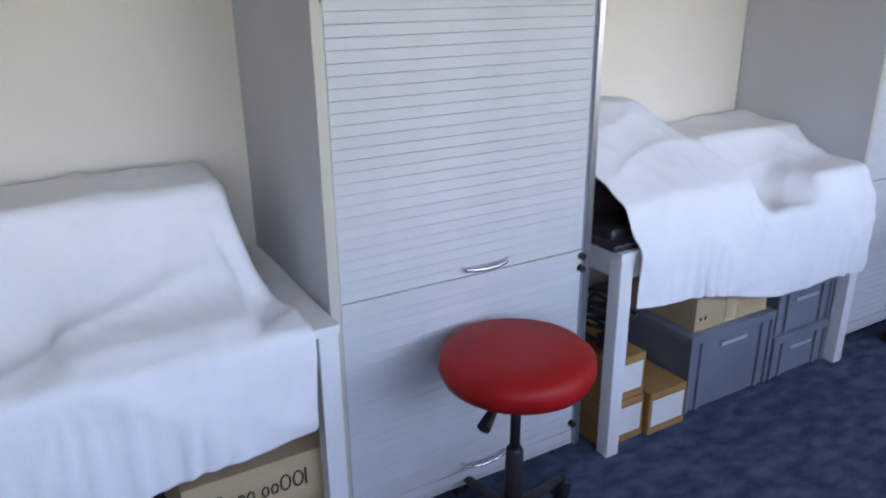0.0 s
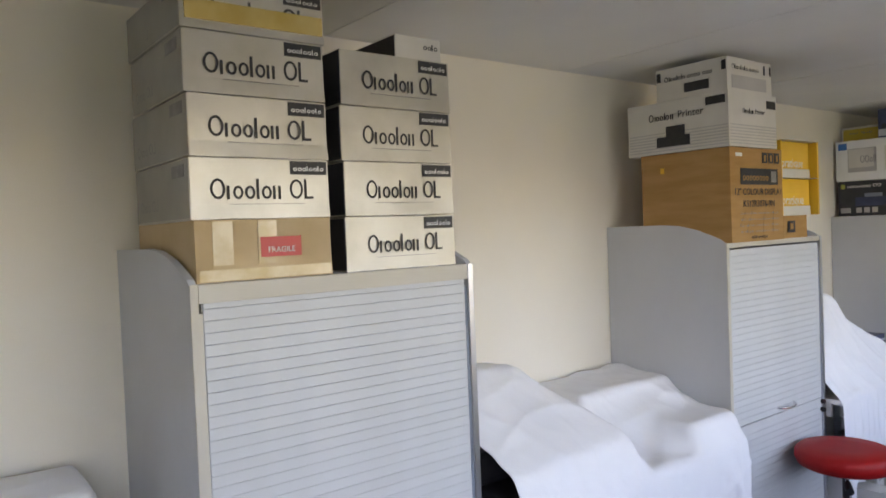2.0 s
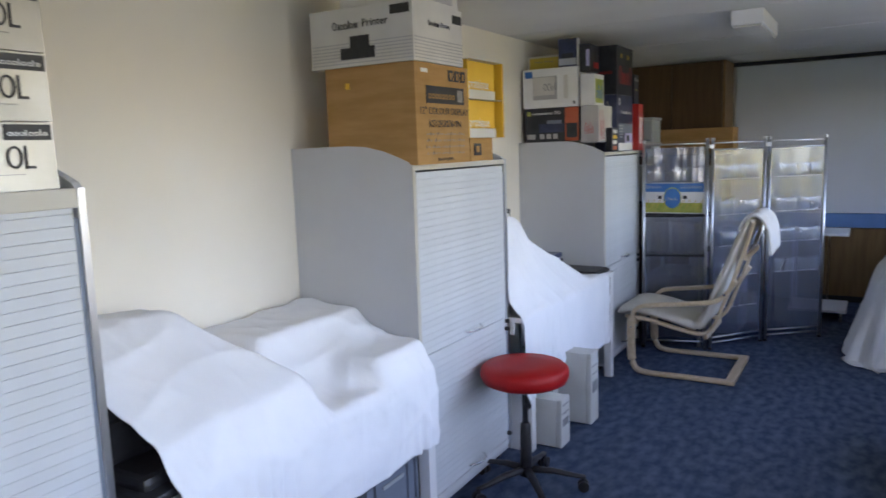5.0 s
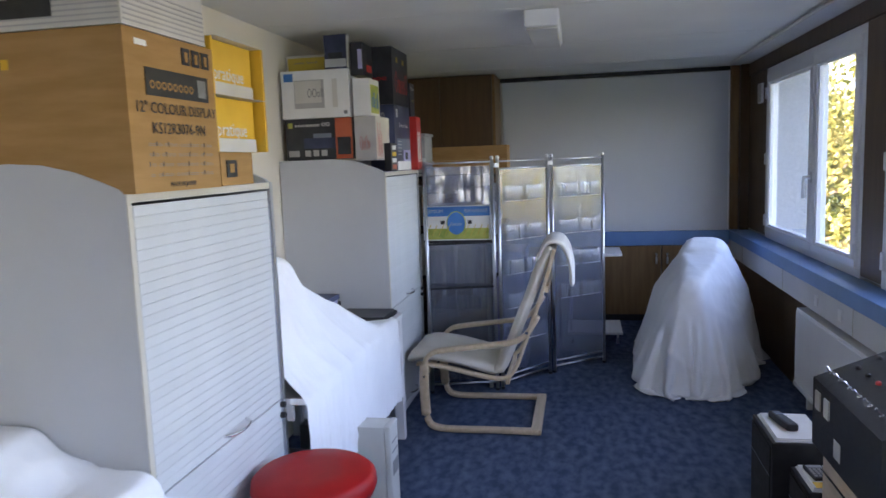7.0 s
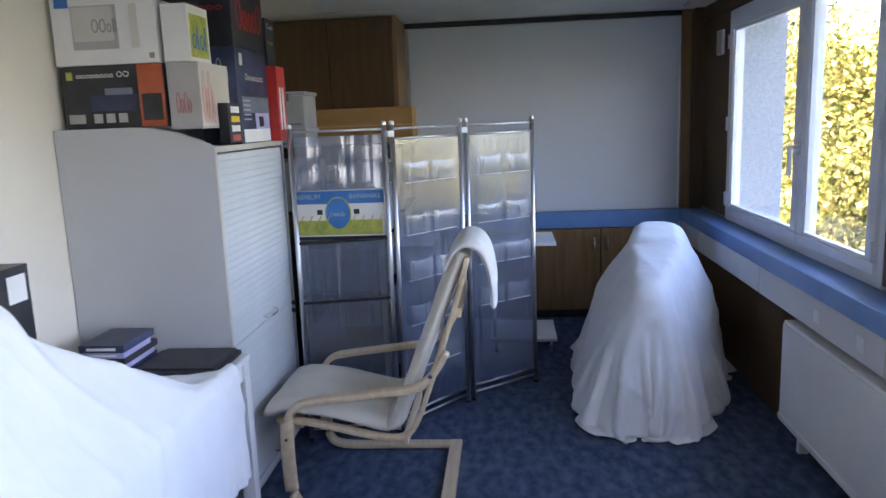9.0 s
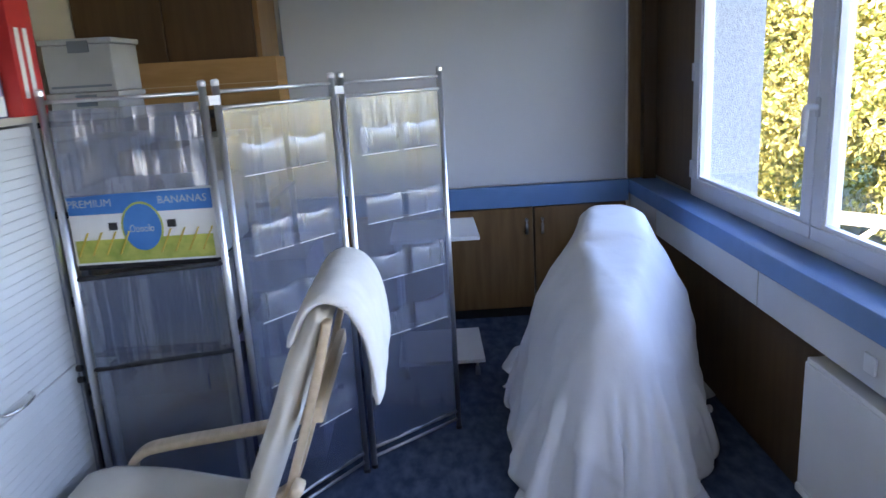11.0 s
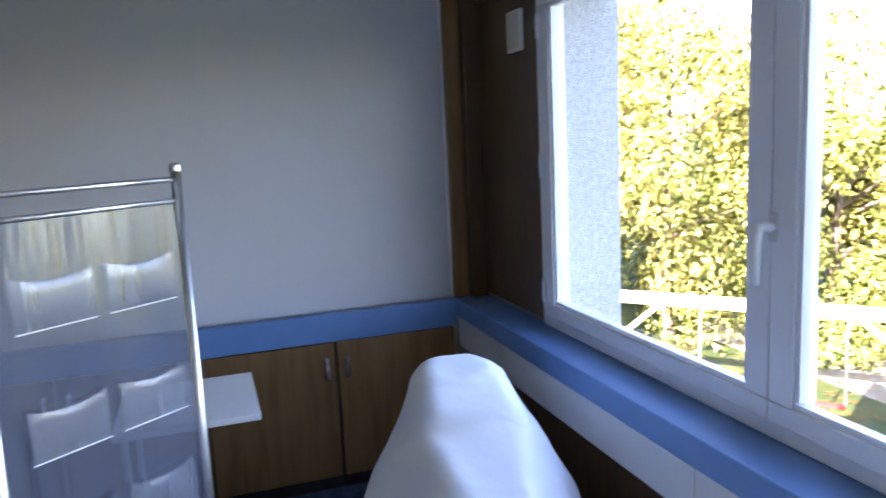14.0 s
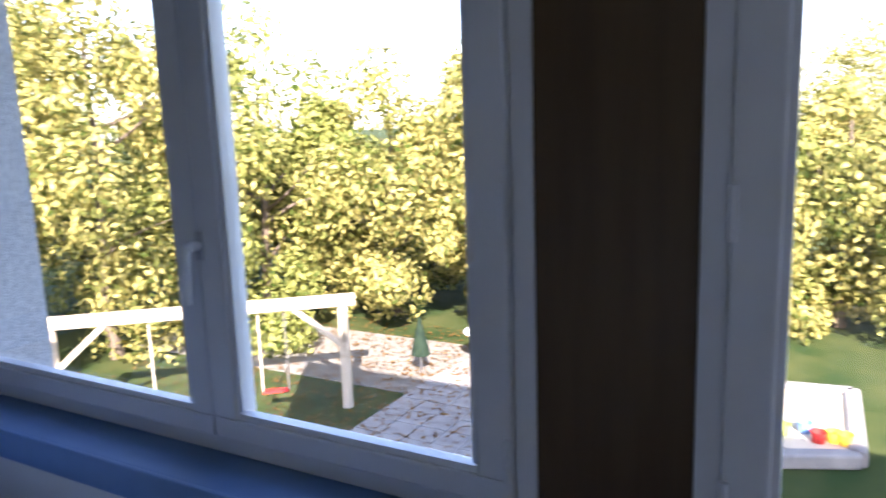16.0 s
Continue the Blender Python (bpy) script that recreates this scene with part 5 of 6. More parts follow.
# ---- folding screen and what stands behind it ----
P = [Vector((7.235, 1.975, 0)), Vector((7.352, 1.488, 0)), Vector((7.772, 1.148, 0)), Vector((8.093, 0.744, 0))]
div = thing("folding_screen", (7.7, 1.3, 0), "three-panel folding screen of aluminium tubes and frosted vinyl with pockets", "room divider")
for n in range(3):
    a, b = P[n], P[n + 1]
    d = (b - a).normalized()
    a, b = a + d * 0.022, b - d * 0.022
    nrm = Vector((d.y, -d.x, 0))
    if nrm.x > 0:
        nrm = -nrm
    for p in (a, b):
        part("post", tube([(p.x, p.y, 0.012), (p.x, p.y, 1.608)], 0.012, 12), ALU, div, "aluminium tube post", smooth=True)
        part("post_cap", lathe([(0.0135, 0), (0.0135, 0.014), (0.008, 0.02)], (p.x, p.y, 1.604), 12), WHITE if n == 1 else ALU, div)
        part("foot", lathe([(0.014, 0), (0.014, 0.015)], (p.x, p.y, 0), 12), DARK, div)
    for z in (1.585, 1.535, 0.09, 0.05) if n else (1.585, 0.06):
        part("bar", tube([(a.x, a.y, z), (b.x, b.y, z)], 0.007, 8), ALU, div, smooth=True)
    if n:
        for z in (1.56,):
            part("clip", box(-0.03, 0.012, -0.014, 0.014, -0.015, 0.015, 0.003, m=Matrix.Translation((a.x - d.x * 0.01, a.y - d.y * 0.01, z)) @ pose(0, 0, 0, 0, 0, math.degrees(math.atan2(d.y, d.x)))), WHITE, div, "pale plastic clip")
    # the vinyl sheet, softly folded
    nu, nv = 48, 30
    w = (b - a).length - 0.03
    for hi, drop in ((1.533, 1.44),) if n else ((1.56, 0.262), (1.038, 0.95)):
        bm = bmesh.new()
        grid = []
        for j in range(nv + 1):
            row = []
            for i in range(nu + 1):
                u, v = i / nu, j / nv
                k = (0.004 * math.sin(u * 17 + n * 2) + 0.0012 * math.sin(u * 43 + n)) * (0.25 + 0.75 * v) + noise.noise(Vector((u * 4, v * 3, n))) * 0.005
                q = a + d * (0.015 + w * u) + nrm * k
                row.append(bm.verts.new((q.x, q.y, hi - v * drop)))
            grid.append(row)
        for r0, r1 in zip(grid, grid[1:]):
            for i in range(nu):
                bm.faces.new((r0[i], r0[i + 1], r1[i + 1], r1[i]))
        part("vinyl_sheet", bm, SHEET, div, "frosted grey vinyl sheet", smooth=True)
    if not n:
        for z in (1.04, 0.735):
            part("bar", tube([(a.x, a.y, z), (b.x, b.y, z)], 0.008, 8), RUBBER, div, smooth=True)
    if n:
        for r, z in enumerate((1.31, 1.04, 0.80, 0.56, 0.32)[:5 if n == 1 else 4]):
            for c in range(2):
                bm = bmesh.new()
                g = []
                for j in range(7):
                    row = []
                    for i in range(11):
                        u, v = i / 10, j / 6
                        k = 0.012 + 0.004 * math.sin(v * 3.1) + 0.0015 * math.sin(u * 9 + c + r)
                        q = a + d * (0.06 + c * 0.2 + u * 0.17) + nrm * k
                        row.append(bm.verts.new((q.x, q.y, z + v * 0.11 - (0.014 * math.sin(u * 3.14) if j == 6 else 0))))
                    g.append(row)
                for r0, r1 in zip(g, g[1:]):
                    for i in range(10):
                        bm.faces.new((r0[i], r0[i + 1], r1[i + 1], r1[i]))
                part("pocket", bm, POCKET, div, "clear vinyl pocket", smooth=True)
                q0, q1 = a + d * (0.06 + c * 0.2) + nrm * 0.014, a + d * (0.23 + c * 0.2) + nrm * 0.014
                part("pocket_seam", tube([(q0.x, q0.y, z), (q1.x, q1.y, z)], 0.0018, 5), PAPER, div)

rack = thing("metal_shelf", (7.6, 1.8, 0), "grey metal shelf rack behind a folding screen", "shelf")
for x in (7.40, 7.98):
    for y in (1.56, 1.99):
        part("upright", box(x - 0.012, x + 0.012, y - 0.012, y + 0.012, 0, 1.42), ALU, rack)
for z in (0.18, 0.735, 1.045):
    part("shelf_board", box(7.385, 7.995, 1.545, 2.005, z - 0.012, z + 0.006, 0.002), RUBBER, rack)
e, b = carton("banana_carton", 7.375, 7.77, 1.53, 2.005, 1.0525, 1.292, PAPER, "white and blue banana carton on a metal shelf")
fx = 7.375
part("blue_band", patch("x", fx, 1.535, 2.0, 1.22, 1.285), BLUE_PRINT, e, "blue top band")
part("banana_picture", patch("x", fx, 1.545, 1.995, 1.06, 1.135), GREEN_PRINT, e, "yellow green banana picture")
for k in range(10):
    y = 1.56 + k * 0.045
    if abs(y - 1.77) > 0.06:
        part("banana", tube(arc([(fx - 0.003, y - 0.016, 1.16), (fx - 0.003, y + 0.004, 1.12), (fx - 0.003, y + 0.022, 1.085)], 4), 0.008, 6, flat=0.3), YELLOW_DARK, e, smooth=True)
em = lathe([(0.062, 0), (0.062, 0.003)], (0, 0, 0), 28)
bmesh.ops.transform(em, matrix=Matrix.Translation((fx, 1.77, 1.17)) @ pose(0, 0, 0, 0, -90, 0) @ Matrix.Diagonal((1.25, 1, 1, 1)), verts=em.verts)
part("emblem", em, BLUE_PRINT, e, "blue oval emblem")
em = lathe([(0.068, 0), (0.068, 0.0015)], (0, 0, 0), 28)
bmesh.ops.transform(em, matrix=Matrix.Translation((fx, 1.77, 1.17)) @ pose(0, 0, 0, 0, -90, 0) @ Matrix.Diagonal((1.25, 1, 1, 1)), verts=em.verts)
part("emblem_rim", em, GREEN_PRINT, e)
part("emblem_script", bars("x", fx - 0.003, 1.81, 1.73, 1.155, 0.025, "966686"), CRATE_LIGHT, e)
words("PREMIUM", "x", fx, 1.93, 1.255, 0.035, CRATE_LIGHT, e)
words("BANANAS", "x", fx, 1.63, 1.255, 0.035, CRATE_LIGHT, e)
for y in (1.675, 1.865):
    part("hand_hole", patch("x", fx, y - 0.014, y + 0.014, 1.165, 1.19), INK, e)
e, b = carton("grey_carton", 7.42, 7.95, 1.58, 1.98, 0.742, 0.98, CARD_GREY, "grey carton on a metal shelf")
e, b = carton("dark_carton", 7.42, 7.95, 1.58, 1.98, 0.187, 0.56, CARD_NAVY, "dark blue carton on a metal shelf")
e, b = carton("grey_carton", 7.9, 8.4, 1.35, 1.75, 0.0, 0.9, PURPLE, "lilac blue carton standing behind a folding screen")

# tall rack further back with crates and a long carton
rack2 = thing("metal_shelf", (8.65, 2.1, 0), "tall grey metal shelf rack with crates on top", "shelf")
for x in (8.32, 8.98):
    for y in (1.58, 2.56):
        part("upright", box(x - 0.015, x + 0.015, y - 0.015, y + 0.015, 0, 1.475), ALU, rack2)
for z in (0.2, 0.65, 1.07, 1.48):
    part("shelf_board", box(8.30, 9.0, 1.56, 2.58, z - 0.02, z, 0.002), RUBBER, rack2)
e, b = carton("long_carton", 8.72, 8.98, 1.54, 2.40, 1.4805, 1.72, CARD, "long brown carton on a metal shelf")
part("flap_seam", patch("x", 8.72, 1.55, 2.39, 1.598, 1.602), CARD_PALE, e)
for z0, z1 in ((1.4805, 1.60), (1.6015, 1.83)):
    cr = thing("small_crate", (8.45, 2.33, z0), "light grey lidded plastic crate on a metal shelf", "crate", "light grey crates")
    part("shell", box(8.35, 8.65, 2.18, 2.48, z0, z1 - 0.025, 0.008), CRATE_LIGHT, cr)
    part("lid", box(8.34, 8.66, 2.17, 2.49, z1 - 0.024, z1, 0.006), CRATE_LIGHT, cr)
    part("latch", box(8.333, 8.345, 2.27, 2.36, z1 - 0.06, z1 - 0.01, 0.003), CRATE, cr)
    part("front_rib", box(8.343, 8.352, 2.2, 2.46, z0 + 0.02, z0 + 0.03), CRATE, cr)
for k, (y, z, h, m) in enumerate(((1.62, 1.0705, 0.3, OFFWHITE), (1.95, 1.0705, 0.26, CARD), (2.25, 1.0705, 0.32, CARD_GREY), (1.62, 0.6505, 0.3, CARD_NAVY), (2.0, 0.6505, 0.33, OFFWHITE))):
    carton("storage_carton", 8.36, 8.85, y, y + 0.28, z, z + h, m, "storage carton on a metal shelf behind the screen", group="storage cartons on the rack")

# white trolley beside the screen
tr = thing("white_trolley", (8.75, 0.75, 0), "white two-shelf laminate trolley on castors", "trolley")
for z in (0.755, 0.085):
    part("shelf", box(8.62, 9.1, 0.59, 1.05, z, z + 0.022, 0.004), WHITE, tr)
for x in (8.68, 9.07):
    part("post", tube([(x, 1.02, 0.107), (x, 1.02, 0.755)], 0.012, 10), ALU, tr)
for x in (8.66, 9.05):
    for y in (0.63, 1.01):
        c = part("castor", tube([(x, y, 0.05), (x, y, 0.085)], 0.008, 8), ALU, tr)
        part("wheel", tube([(x, y - 0.012, 0.027), (x, y + 0.012, 0.027)], 0.027, 16), CRATE, c)

# ---- covered scooter ----
cov = sheet("dust_cover", "white cotton dust sheet covering a machine on the carpet",
            ((9.69, 0.64), (9.33, -1.13), (6.71, -0.60), (7.09, 1.19)), 0.925,
            [solid([(x, y, z - d) for d in (0, 0.5) for x, y, z in ((8.57, 0.08, 0.912), (8.54, -0.20, 0.912), (8.05, 0.205, 0.892), (8.01, -0.10, 0.892))]),
             solid([(8.54, 0.06, 0.875), (8.51, -0.18, 0.875), (8.04, 0.18, 0.85), (8.02, -0.08, 0.85), (7.40, 0.26, 0.745), (7.38, 0.17, 0.745),
                    (8.15, 0.37, 0.60), (8.1, -0.29, 0.58), (8.70, 0.30, 0.03), (8.66, -0.44, 0.03), (7.55, 0.55, 0.03), (8.3, 0.50, 0.03), (7.6, -0.22, 0.03), (7.26, 0.38, 0.03), (7.26, 0.08, 0.03)])],
            gap=0.019, cut=0.7, slack=1.02)
mach = thing("covered_machine", (7.8, 0.1, 0), "dark machine on thin metal legs hidden under a sheet", "machine")
for y in (0.16, 0.3):
    part("leg", tube([(7.32, y, 0.0), (7.48, y, 0.3)], 0.012, 10), ALU, mach)
part("body", box(7.62, 8.3, -0.02, 0.14, 0.05, 0.42, 0.03), RUBBER, mach)
part("column", box(8.3, 8.5, -0.1, 0.06, 0.0, 0.78, 0.03), RUBBER, mach)

# ---- instrument console and black boxes by the windows ----
con = thing("instrument_console", (4.85, -0.05, 0.55), "black sloping instrument console with toggle switches and lamps", "instrument")
bm = bmesh.new()
prof = [(0.12, 0.56), (0.12, 0.80), (-0.26, 0.96), (-0.30, 0.96), (-0.30, 0.56)]
part("case", prism(prof, 4.55, 5.14), CONSOLE, con)
part("end_plate", prism([(y * 1.01, z) for y, z in prof], 5.1405, 5.145), CARD_BLACK, con)
for i, (x, w) in enumerate(((5.06, 0.05), (4.97, 0.05))):
    part("meter", box(x, x + w, 0.1195, 0.126, 0.70, 0.765, 0.003), OFFWHITE, con, "small white meter")
part("warning_plate", prism([(0.1205, 0.60), (0.1225, 0.60), (0.1225, 0.66), (0.1205, 0.66)], 4.86, 4.92), OFFWHITE, con)
nz = Vector((0, 0.388, 0.922))
for i in range(6):
    for j in range(5):
        x = 5.09 - i * 0.085 - (j % 2) * 0.02
        f = 0.12 + j * 0.19
        p = Vector((x, 0.12 - 0.38 * f, 0.80 + 0.16 * f)) + nz * 0.002
        if j in (0, 3):
            part("toggle_switch", tube([p, p + nz * 0.012], 0.008, 10), CHROME, con)
            part("toggle_lever", tube([p + nz * 0.012, p + nz * 0.034 + Vector((0.004, 0.006, 0))], [0.003, 0.0045], 8), CHROME, con)
        else:
            part("indicator_lamp", lathe([(0.009, 0), (0.009, 0.008), (0.004, 0.012)], p, 12), CARD_RED if (i + j) % 3 == 0 else DARK, con)
stand = thing("wooden_chest", (4.85, -0.08, 0), "plain light brown wooden chest under a console", "chest")
part("body", box(4.57, 5.09, -0.30, 0.10, 0.03, 0.559, 0.004), BIRCH, stand)
part("plinth", box(4.59, 5.07, -0.28, 0.08, 0.0, 0.029), DARK, stand)
part("lid_line", box(4.571, 5.089, 0.1002, 0.104, 0.48, 0.485), DARK, stand)


def black_box(x0, x1, y0, y1, z1, label):
    e = thing("loudspeaker_box", ((x0 + x1) / 2, (y0 + y1) / 2, 0), label, "box", "black boxes by the window")
    part("cabinet", box(x0, x1, y0, y1, 0.0, z1, 0.006), DARK, e)
    part("front_grille", box(x0 + 0.012, x1 - 0.012, y1, y1 + 0.006, 0.02, z1 - 0.02, 0.003), RUBBER, e)
    part("side_groove", box(x0 + 0.01, x1 - 0.01, y1 + 0.006, y1 + 0.008, z1 * 0.66, z1 * 0.665), CRATE, e)
    return e


black_box(5.46, 5.80, -0.05, 0.175, 0.425, "tall black box with papers and a telephone on top")
black_box(5.20, 5.44, -0.06, 0.11, 0.34, "low black box with papers and a calculator on top")
for x0, x1, y0, y1, z in ((5.47, 5.78, -0.04, 0.16, 0.426), (5.21, 5.43, -0.05, 0.095, 0.341)):
    pp = thing("paper_stack", ((x0 + x1) / 2, (y0 + y1) / 2, z), "loose stack of white papers on a black box", "papers")
    for k in range(3):
        part("sheet", box(x0 + 0.004 * k, x1 - 0.003 * k, y0 + 0.002 * k, y1 - 0.004 * k, z + k * 0.005, z + k * 0.005 + 0.004), PAPER, pp)
tel = thing("telephone_handset", (5.66, 0.09, 0.441), "black cordless telephone handset on papers", "telephone")
part("body", box(-0.09, 0.09, -0.024, 0.024, 0.0, 0.032, 0.011, m=Matrix.Translation((5.64, 0.09, 0.4405)) @ pose(0, 0, 0, 0, 0, 12)), DARK, tel, smooth=False)
part("screen", box(0.03, 0.065, -0.015, 0.015, 0.032, 0.034, m=Matrix.Translation((5.64, 0.09, 0.4405)) @ pose(0, 0, 0, 0, 0, 12)), CRATE, tel)
calc = thing("calculator", (5.33, 0.04, 0.356), "small grey pocket calculator on papers", "calculator")
cm = Matrix.Translation((5.335, 0.04, 0.356)) @ pose(0, 0, 0, 0, 0, 5)
part("body", box(-0.06, 0.06, -0.035, 0.035, 0, 0.014, 0.004, m=cm), CARD_BLACK, calc)
part("display", box(0.03, 0.052, -0.028, 0.028, 0.014, 0.0155, m=cm), CRATE_LIGHT, calc)
key = finish("calculator_key", box(-0.005, 0.005, -0.005, 0.005, 0, 0.003), CARD_GREY)
for i in range(4):
    for j in range(4):
        piece("key", key, cm @ Vector((-0.045 + i * 0.019, -0.024 + j * 0.016, 0.014)), calc)
note = thing("sticky_note", (5.24, 0.04, 0.3565), "yellow sticky note on papers", "note")
part("note", box(5.215, 5.265, 0.0, 0.08, 0.356, 0.357), YELLOW, note)

# ---- garden ----
GZ = -3.4
g = bmesh.new()
bmesh.ops.create_grid(g, x_segments=40, y_segments=40, size=400)
bmesh.ops.translate(g, vec=(10, -380, GZ), verts=g.verts)
solo("ground", g, LAWN, "lawn with fallen autumn leaves", "ground", "structure")
patio = thing("pavement", (11, -9.5, GZ), "grey concrete slab patio with fallen leaves", "pavement", kind="structure")
path = solo("gravel_path", box(12.2, 21.0, -13.5, -10.4, GZ - 0.05, GZ + 0.012), GRAVEL, "pale gravel path beside the lawn", "path", "structure")


def leaves(bm, centre, radii, count, size, rnd, shell=0.75):
    """Small folded leaves through a lumpy volume."""
    c = Vector(centre)
    lobes = []
    for _ in range(34):
        d = Vector((rnd.gauss(0, 1), rnd.gauss(0, 1), rnd.gauss(0, 1))).normalized() * rnd.uniform(0.4, 0.95)
        lobes.append((Vector((d.x * radii[0], d.y * radii[1], d.z * radii[2])), rnd.uniform(0.13, 0.33)))
    for _ in range(count):
        o, s = rnd.choice(lobes)
        d = Vector((rnd.gauss(0, 1), rnd.gauss(0, 1), rnd.gauss(0, 1))).normalized()
        r = s * (1 - shell * rnd.random() ** 2.5)
        p = c + o + Vector((d.x * radii[0], d.y * radii[1], d.z * radii[2])) * r
        if p.z < GZ + 0.1:
            continue
        n = (d + Vector((rnd.uniform(-.9, .9), rnd.uniform(-.9, .9), rnd.uniform(-.5, 1.0)))).normalized()
        t = n.cross(Vector((rnd.uniform(-1, 1), rnd.uniform(-1, 1), rnd.uniform(-1, 1)))).normalized()
        b = n.cross(t)
        k = size * rnd.uniform(0.6, 1.35)
        bm.append((p + t * k, p + b * k * 0.55 - n * k * 0.15, p - t * k * 0.9, p - b * k * 0.55 - n * k * 0.15))


def leaf_mesh(name, quads, mat):
    me = bpy.data.meshes.new(name)
    me.from_pydata([v for q in quads for v in q], [], [(4 * i, 4 * i + 1, 4 * i + 2, 4 * i + 3) for i in range(len(quads))])
    me.materials.append(mat)
    return me


def tree(x, y, top, radius, mat, seed, count=24000, size=0.09, bottom=None):
    rnd = random.Random(seed)
    e = thing("garden_tree", (x, y, GZ), "leafy garden tree in yellow green autumn foliage", "tree", "garden trees")
    trunk = tube(arc([(x, y, GZ), (x + 0.1, y + 0.05, GZ + 1.2), (x - 0.05, y, GZ + (top - GZ) * 0.55), (x, y, top - 0.6)], 5), [0.17 - 0.15 * i / 15 for i in range(16)], 10)
    part("trunk", trunk, BARK, e)
    zc = (top + (bottom if bottom is not None else GZ - 0.4)) / 2
    for k in range(8):
        a = k * 0.8 + rnd.random()
        z0 = GZ + (top - GZ) * rnd.uniform(0.25, 0.6)
        tip = Vector((x + math.cos(a) * radius * 0.7, y + math.sin(a) * radius * 0.7, z0 + rnd.uniform(0.5, 1.6)))
        part("limb", tube(arc([(x, y, z0), ((x + tip.x) / 2, (y + tip.y) / 2, z0 + 0.5), tip], 4), [0.06 - 0.05 * i / 8 for i in range(9)], 6), BARK, e)
    quads = []
    leaves(quads, (x, y, zc), (radius * 1.2, radius * 1.2, (top - zc) * 1.06), count, size, rnd)
    crown = new("crown", leaf_mesh("crown", quads, mat))
    crown.parent = e
    crown.matrix_parent_inverse = Matrix.Translation(-Vector((x, y, GZ)))
    tagged(crown, kind="stuff")
    return e


for i, (x, y, top, r, m) in enumerate((
        (22.5, -5.0, 6.2, 3.6, LEAF_A), (20.6, -9.6, 5.2, 3.0, LEAF_A), (18.6, -12.6, 3.5, 2.6, LEAF_B), (16.6, -15.2, 3.1, 2.7, LEAF_A),
        (13.8, -16.4, 3.2, 2.6, LEAF_A), (11.2, -14.8, 2.9, 2.2, LEAF_A), (8.6, -17.6, 2.6, 2.4, LEAF_B), (6.2, -18.2, 2.3, 2.5, LEAF_A), (3.6, -17.6, 2.3, 2.6, LEAF_B),
        (27.0, -9.0, 5.0, 4.5, LEAF_B), (24.5, -15.5, 2.6, 4.2, LEAF_B), (20.0, -20.0, 1.8, 4.0, LEAF_B), (2.0, -34.0, 6.5, 6.0, LEAF_A), (26.0, -0.5, 6.0, 4.2, LEAF_A))):
    tree(x, y, top, r, m, 10 + i)
quads = []
rnd = random.Random(5)
for _ in range(4500):
    x, y = rnd.triangular(8, 21, 14), rnd.uniform(-14.5, -4)
    a, k = rnd.uniform(0, 6.28), rnd.uniform(0.03, 0.06)
    p, t, b = Vector((x, y, GZ + 0.055)), Vector((math.cos(a), math.sin(a), 0.2)), Vector((-math.sin(a), math.cos(a), 0.1))
    quads.append((p + t * k, p + b * k * 0.6, p - t * k, p - b * k * 0.6))
tagged(new("fallen_leaves", leaf_mesh("fallen_leaves", quads, LEAF_DEAD)), "scattered brown fallen leaves on patio and lawn", "leaves", kind="stuff")

# timber swing frame
sw = thing("swing_frame", (15.8, -7.9, GZ), "weathered timber swing frame with beam and braced posts", "swing frame")
A, B = Vector((13.9, -9.5, -1.39)), Vector((17.75, -6.2, -1.39))
d = (B - A).normalized()
q = Vector((-d.y, d.x, 0))
part("beam", tube([A - d * 0.1, B + d * 0.1], 0.105, 12, square=True), TIMBER, sw, "heavy timber beam")
for p, s in ((A + d * 0.12, 1), (B - d * 0.12, -1)):
    part("post", tube([(p.x, p.y, GZ), (p.x, p.y, -1.49)], 0.075, 12, square=True), TIMBER, sw)
    part("brace", tube([(p.x, p.y, -2.25), p + d * s * 0.85 + Vector((0, 0, -0.1))], 0.05, 12, square=True), TIMBER, sw)
    part("brace", tube([(p.x, p.y, -2.2), p + q * 0.5 + Vector((0, 0, -0.05))], 0.045, 12, square=True), TIMBER, sw)
for t in (1.15, 1.6, 2.6, 3.4):
    p = A + d * t
    part("rope", tube([p + Vector((0, 0, -0.1)), Vector((p.x, p.y, GZ + 0.45))], 0.018, 6), TIMBER, sw)
for t in (1.15, 2.6):
    p, p2 = A + d * t, A + d * (t + (0.45 if t < 2 else 0.8))
    part("swing_seat", tube([Vector((p.x, p.y, GZ + 0.45)), Vector((p2.x, p2.y, GZ + 0.45))], 0.09, 12, flat=0.25, square=True), CARD_RED, sw, "red swing seat")
sb = thing("sandbox", (6.5, -11.8, GZ), "grey timber sandbox with toys", "sandbox")
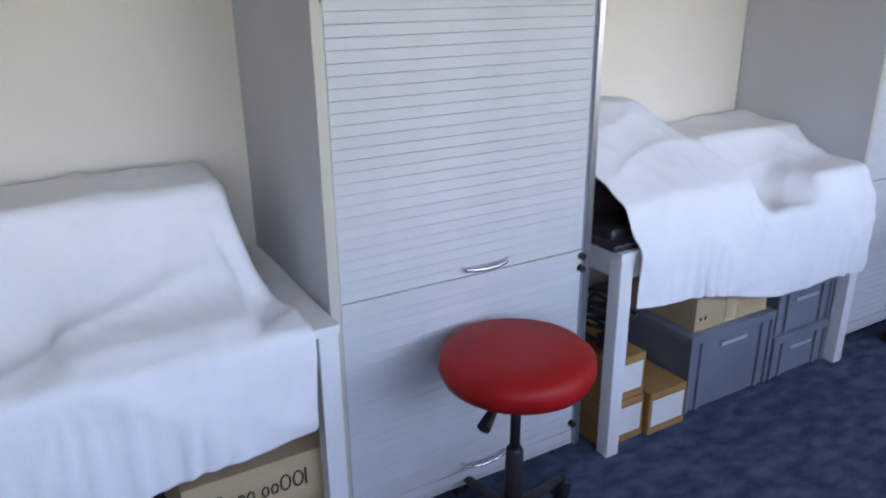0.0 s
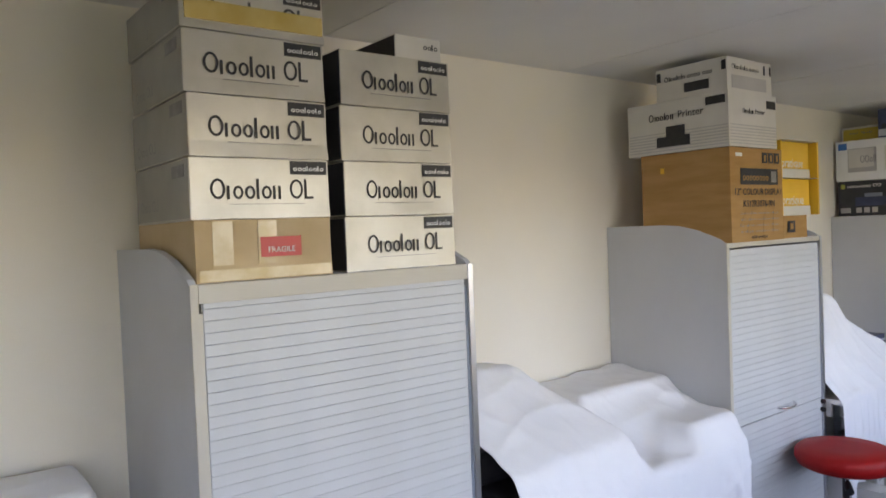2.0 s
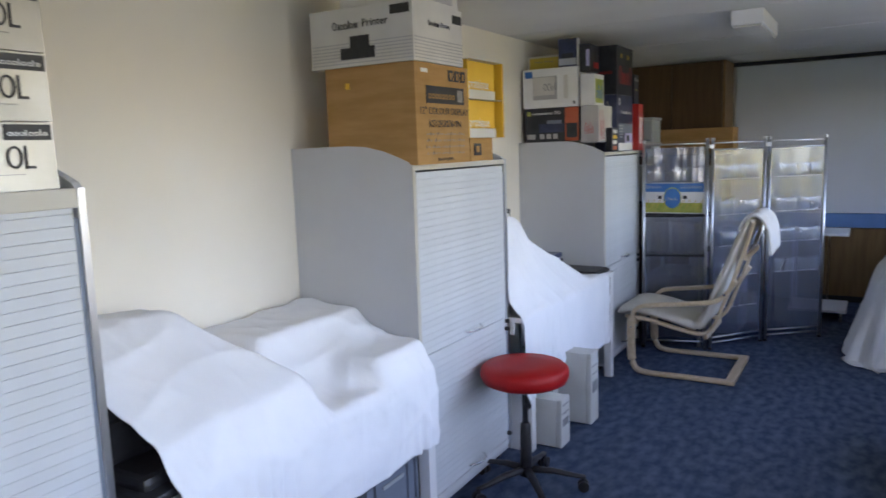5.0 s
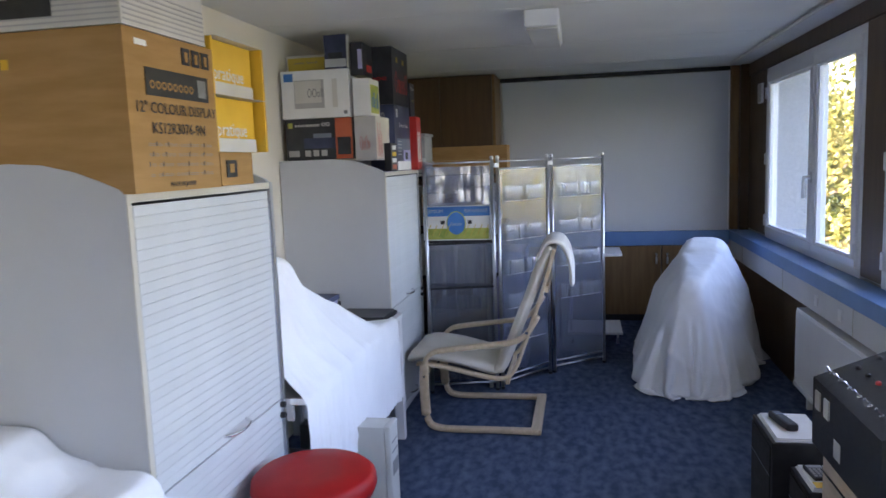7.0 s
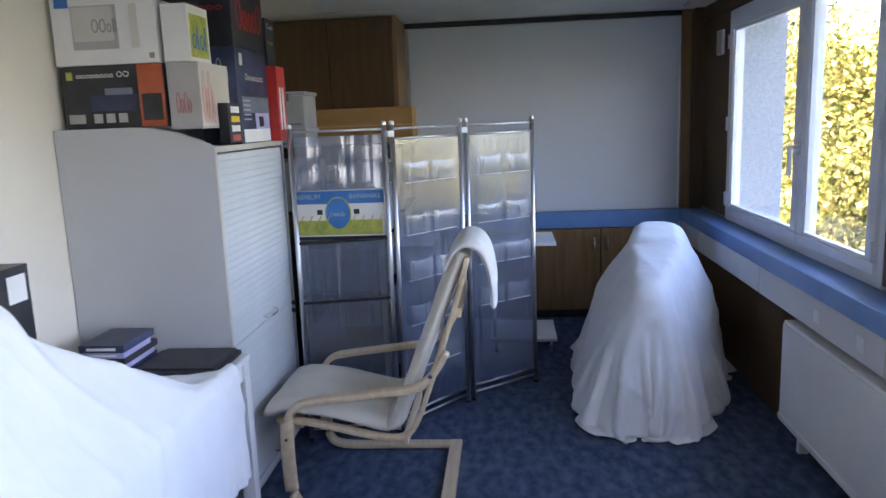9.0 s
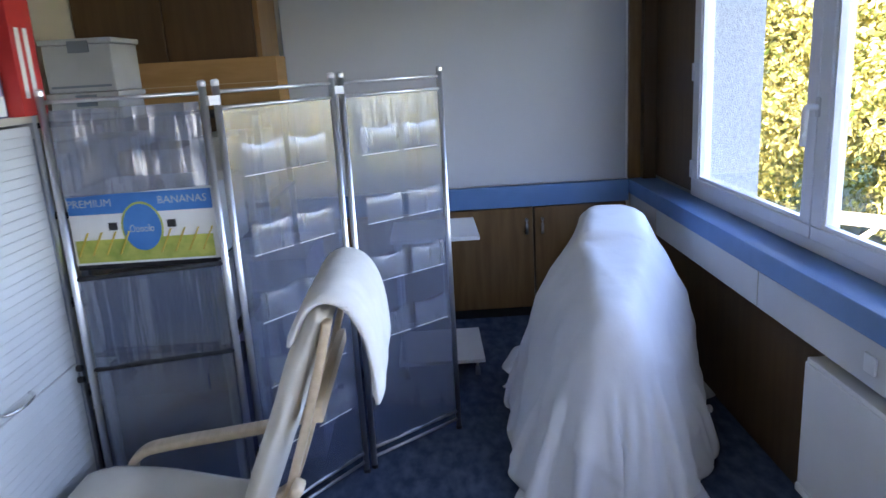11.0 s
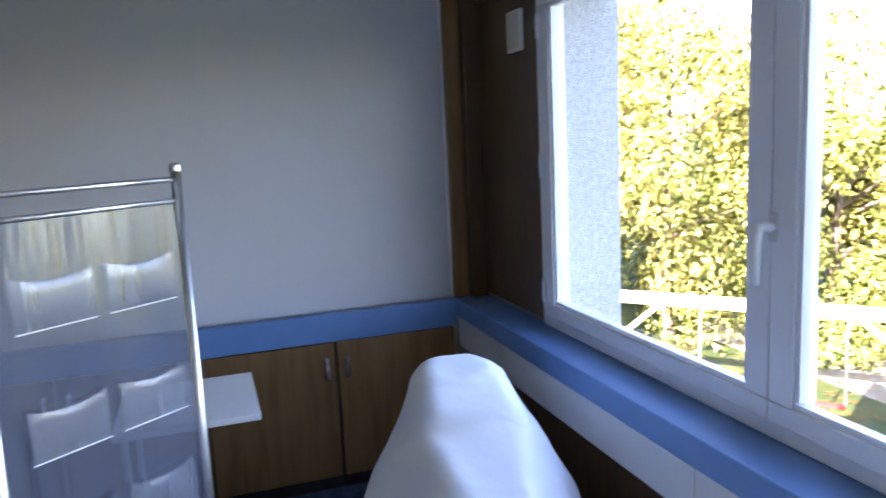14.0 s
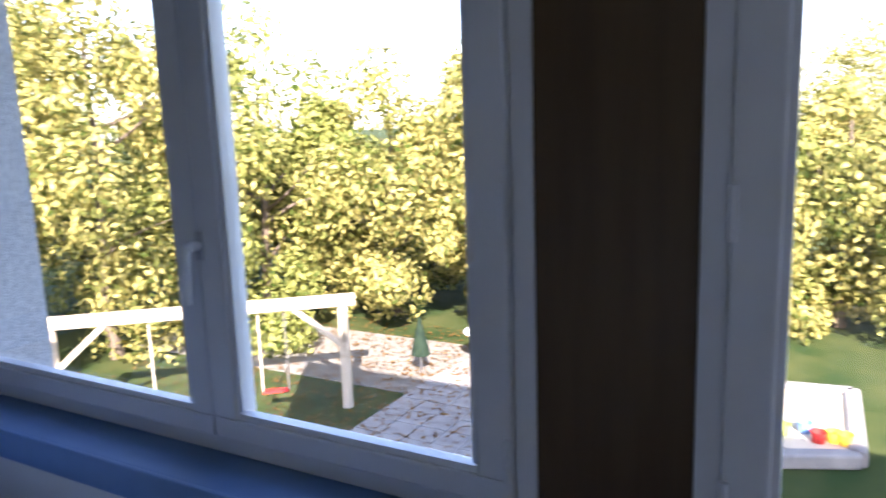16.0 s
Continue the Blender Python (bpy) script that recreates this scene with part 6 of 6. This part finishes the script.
for a, b in (((7.05, -10.1), (5.88, -10.6)), ((5.88, -10.6), (5.95, -13.3)), ((5.95, -13.3), (7.3, -13.1)), ((7.3, -13.1), (7.05, -10.1))):
    part("board", tube([(a[0], a[1], GZ + 0.12), (b[0], b[1], GZ + 0.12)], 0.13, 12, flat=0.9, square=True), SLAB, sb)
part("sand", box(5.95, 7.1, -13.1, -10.5, GZ, GZ + 0.16), SAND, sb)
for k, (x, y, m) in enumerate(((6.2, -11.0, YELLOW), (6.6, -11.2, BLUE), (6.9, -11.0, GREEN_PRINT), (6.4, -10.9, CARD_RED), (6.05, -10.95, YELLOW))):
    toy = thing("sand_toy", (x, y, GZ + 0.16), "bright plastic sand toy in a sandbox", "toy", "sand toys")
    part("bucket", lathe([(0.09, 0), (0.12, 0.16), (0.125, 0.17), (0.11, 0.17), (0.085, 0.02)], (x, y, GZ + 0.16), 16), m, toy)
# made-up table form in place of an unidentified curved white object
tb = thing("white_garden_shape", (12.6, -12.6, GZ), "round white shape standing in for a curved white object on the patio", "garden table")
part("tabletop", lathe([(0.55, 0.70), (0.56, 0.715), (0.55, 0.73)], (12.6, -12.6, GZ), 28), WHITE, tb)
for k in range(4):
    a = k * 1.57 + 0.4
    part("leg", tube([(12.6 + 0.1 * math.cos(a), -12.6 + 0.1 * math.sin(a), GZ + 0.7), (12.6 + 0.42 * math.cos(a), -12.6 + 0.42 * math.sin(a), GZ)], 0.02, 8), WHITE, tb)
um = thing("closed_parasol", (13.6, -11.4, GZ), "dark green closed parasol on the patio", "parasol")
part("pole", tube([(13.6, -11.4, GZ), (13.6, -11.4, GZ + 0.5)], 0.025, 8), ALU, um)
part("canopy", lathe([(0.2, 0.45), (0.15, 0.7), (0.07, 1.0), (0.01, 1.25)], (13.6, -11.4, GZ), 16), CANVAS_GREEN, um)
slab = finish("slab", box(-0.245, 0.245, -0.245, 0.245, 0.0, 0.045, 0.006), SLAB)
for i in range(12):
    for j in range(15):
        piece("slab", slab, (7.9 + i * 0.5 - 0.35, -12.4 + j * 0.5, GZ + random.uniform(-0.003, 0.003)), patio)
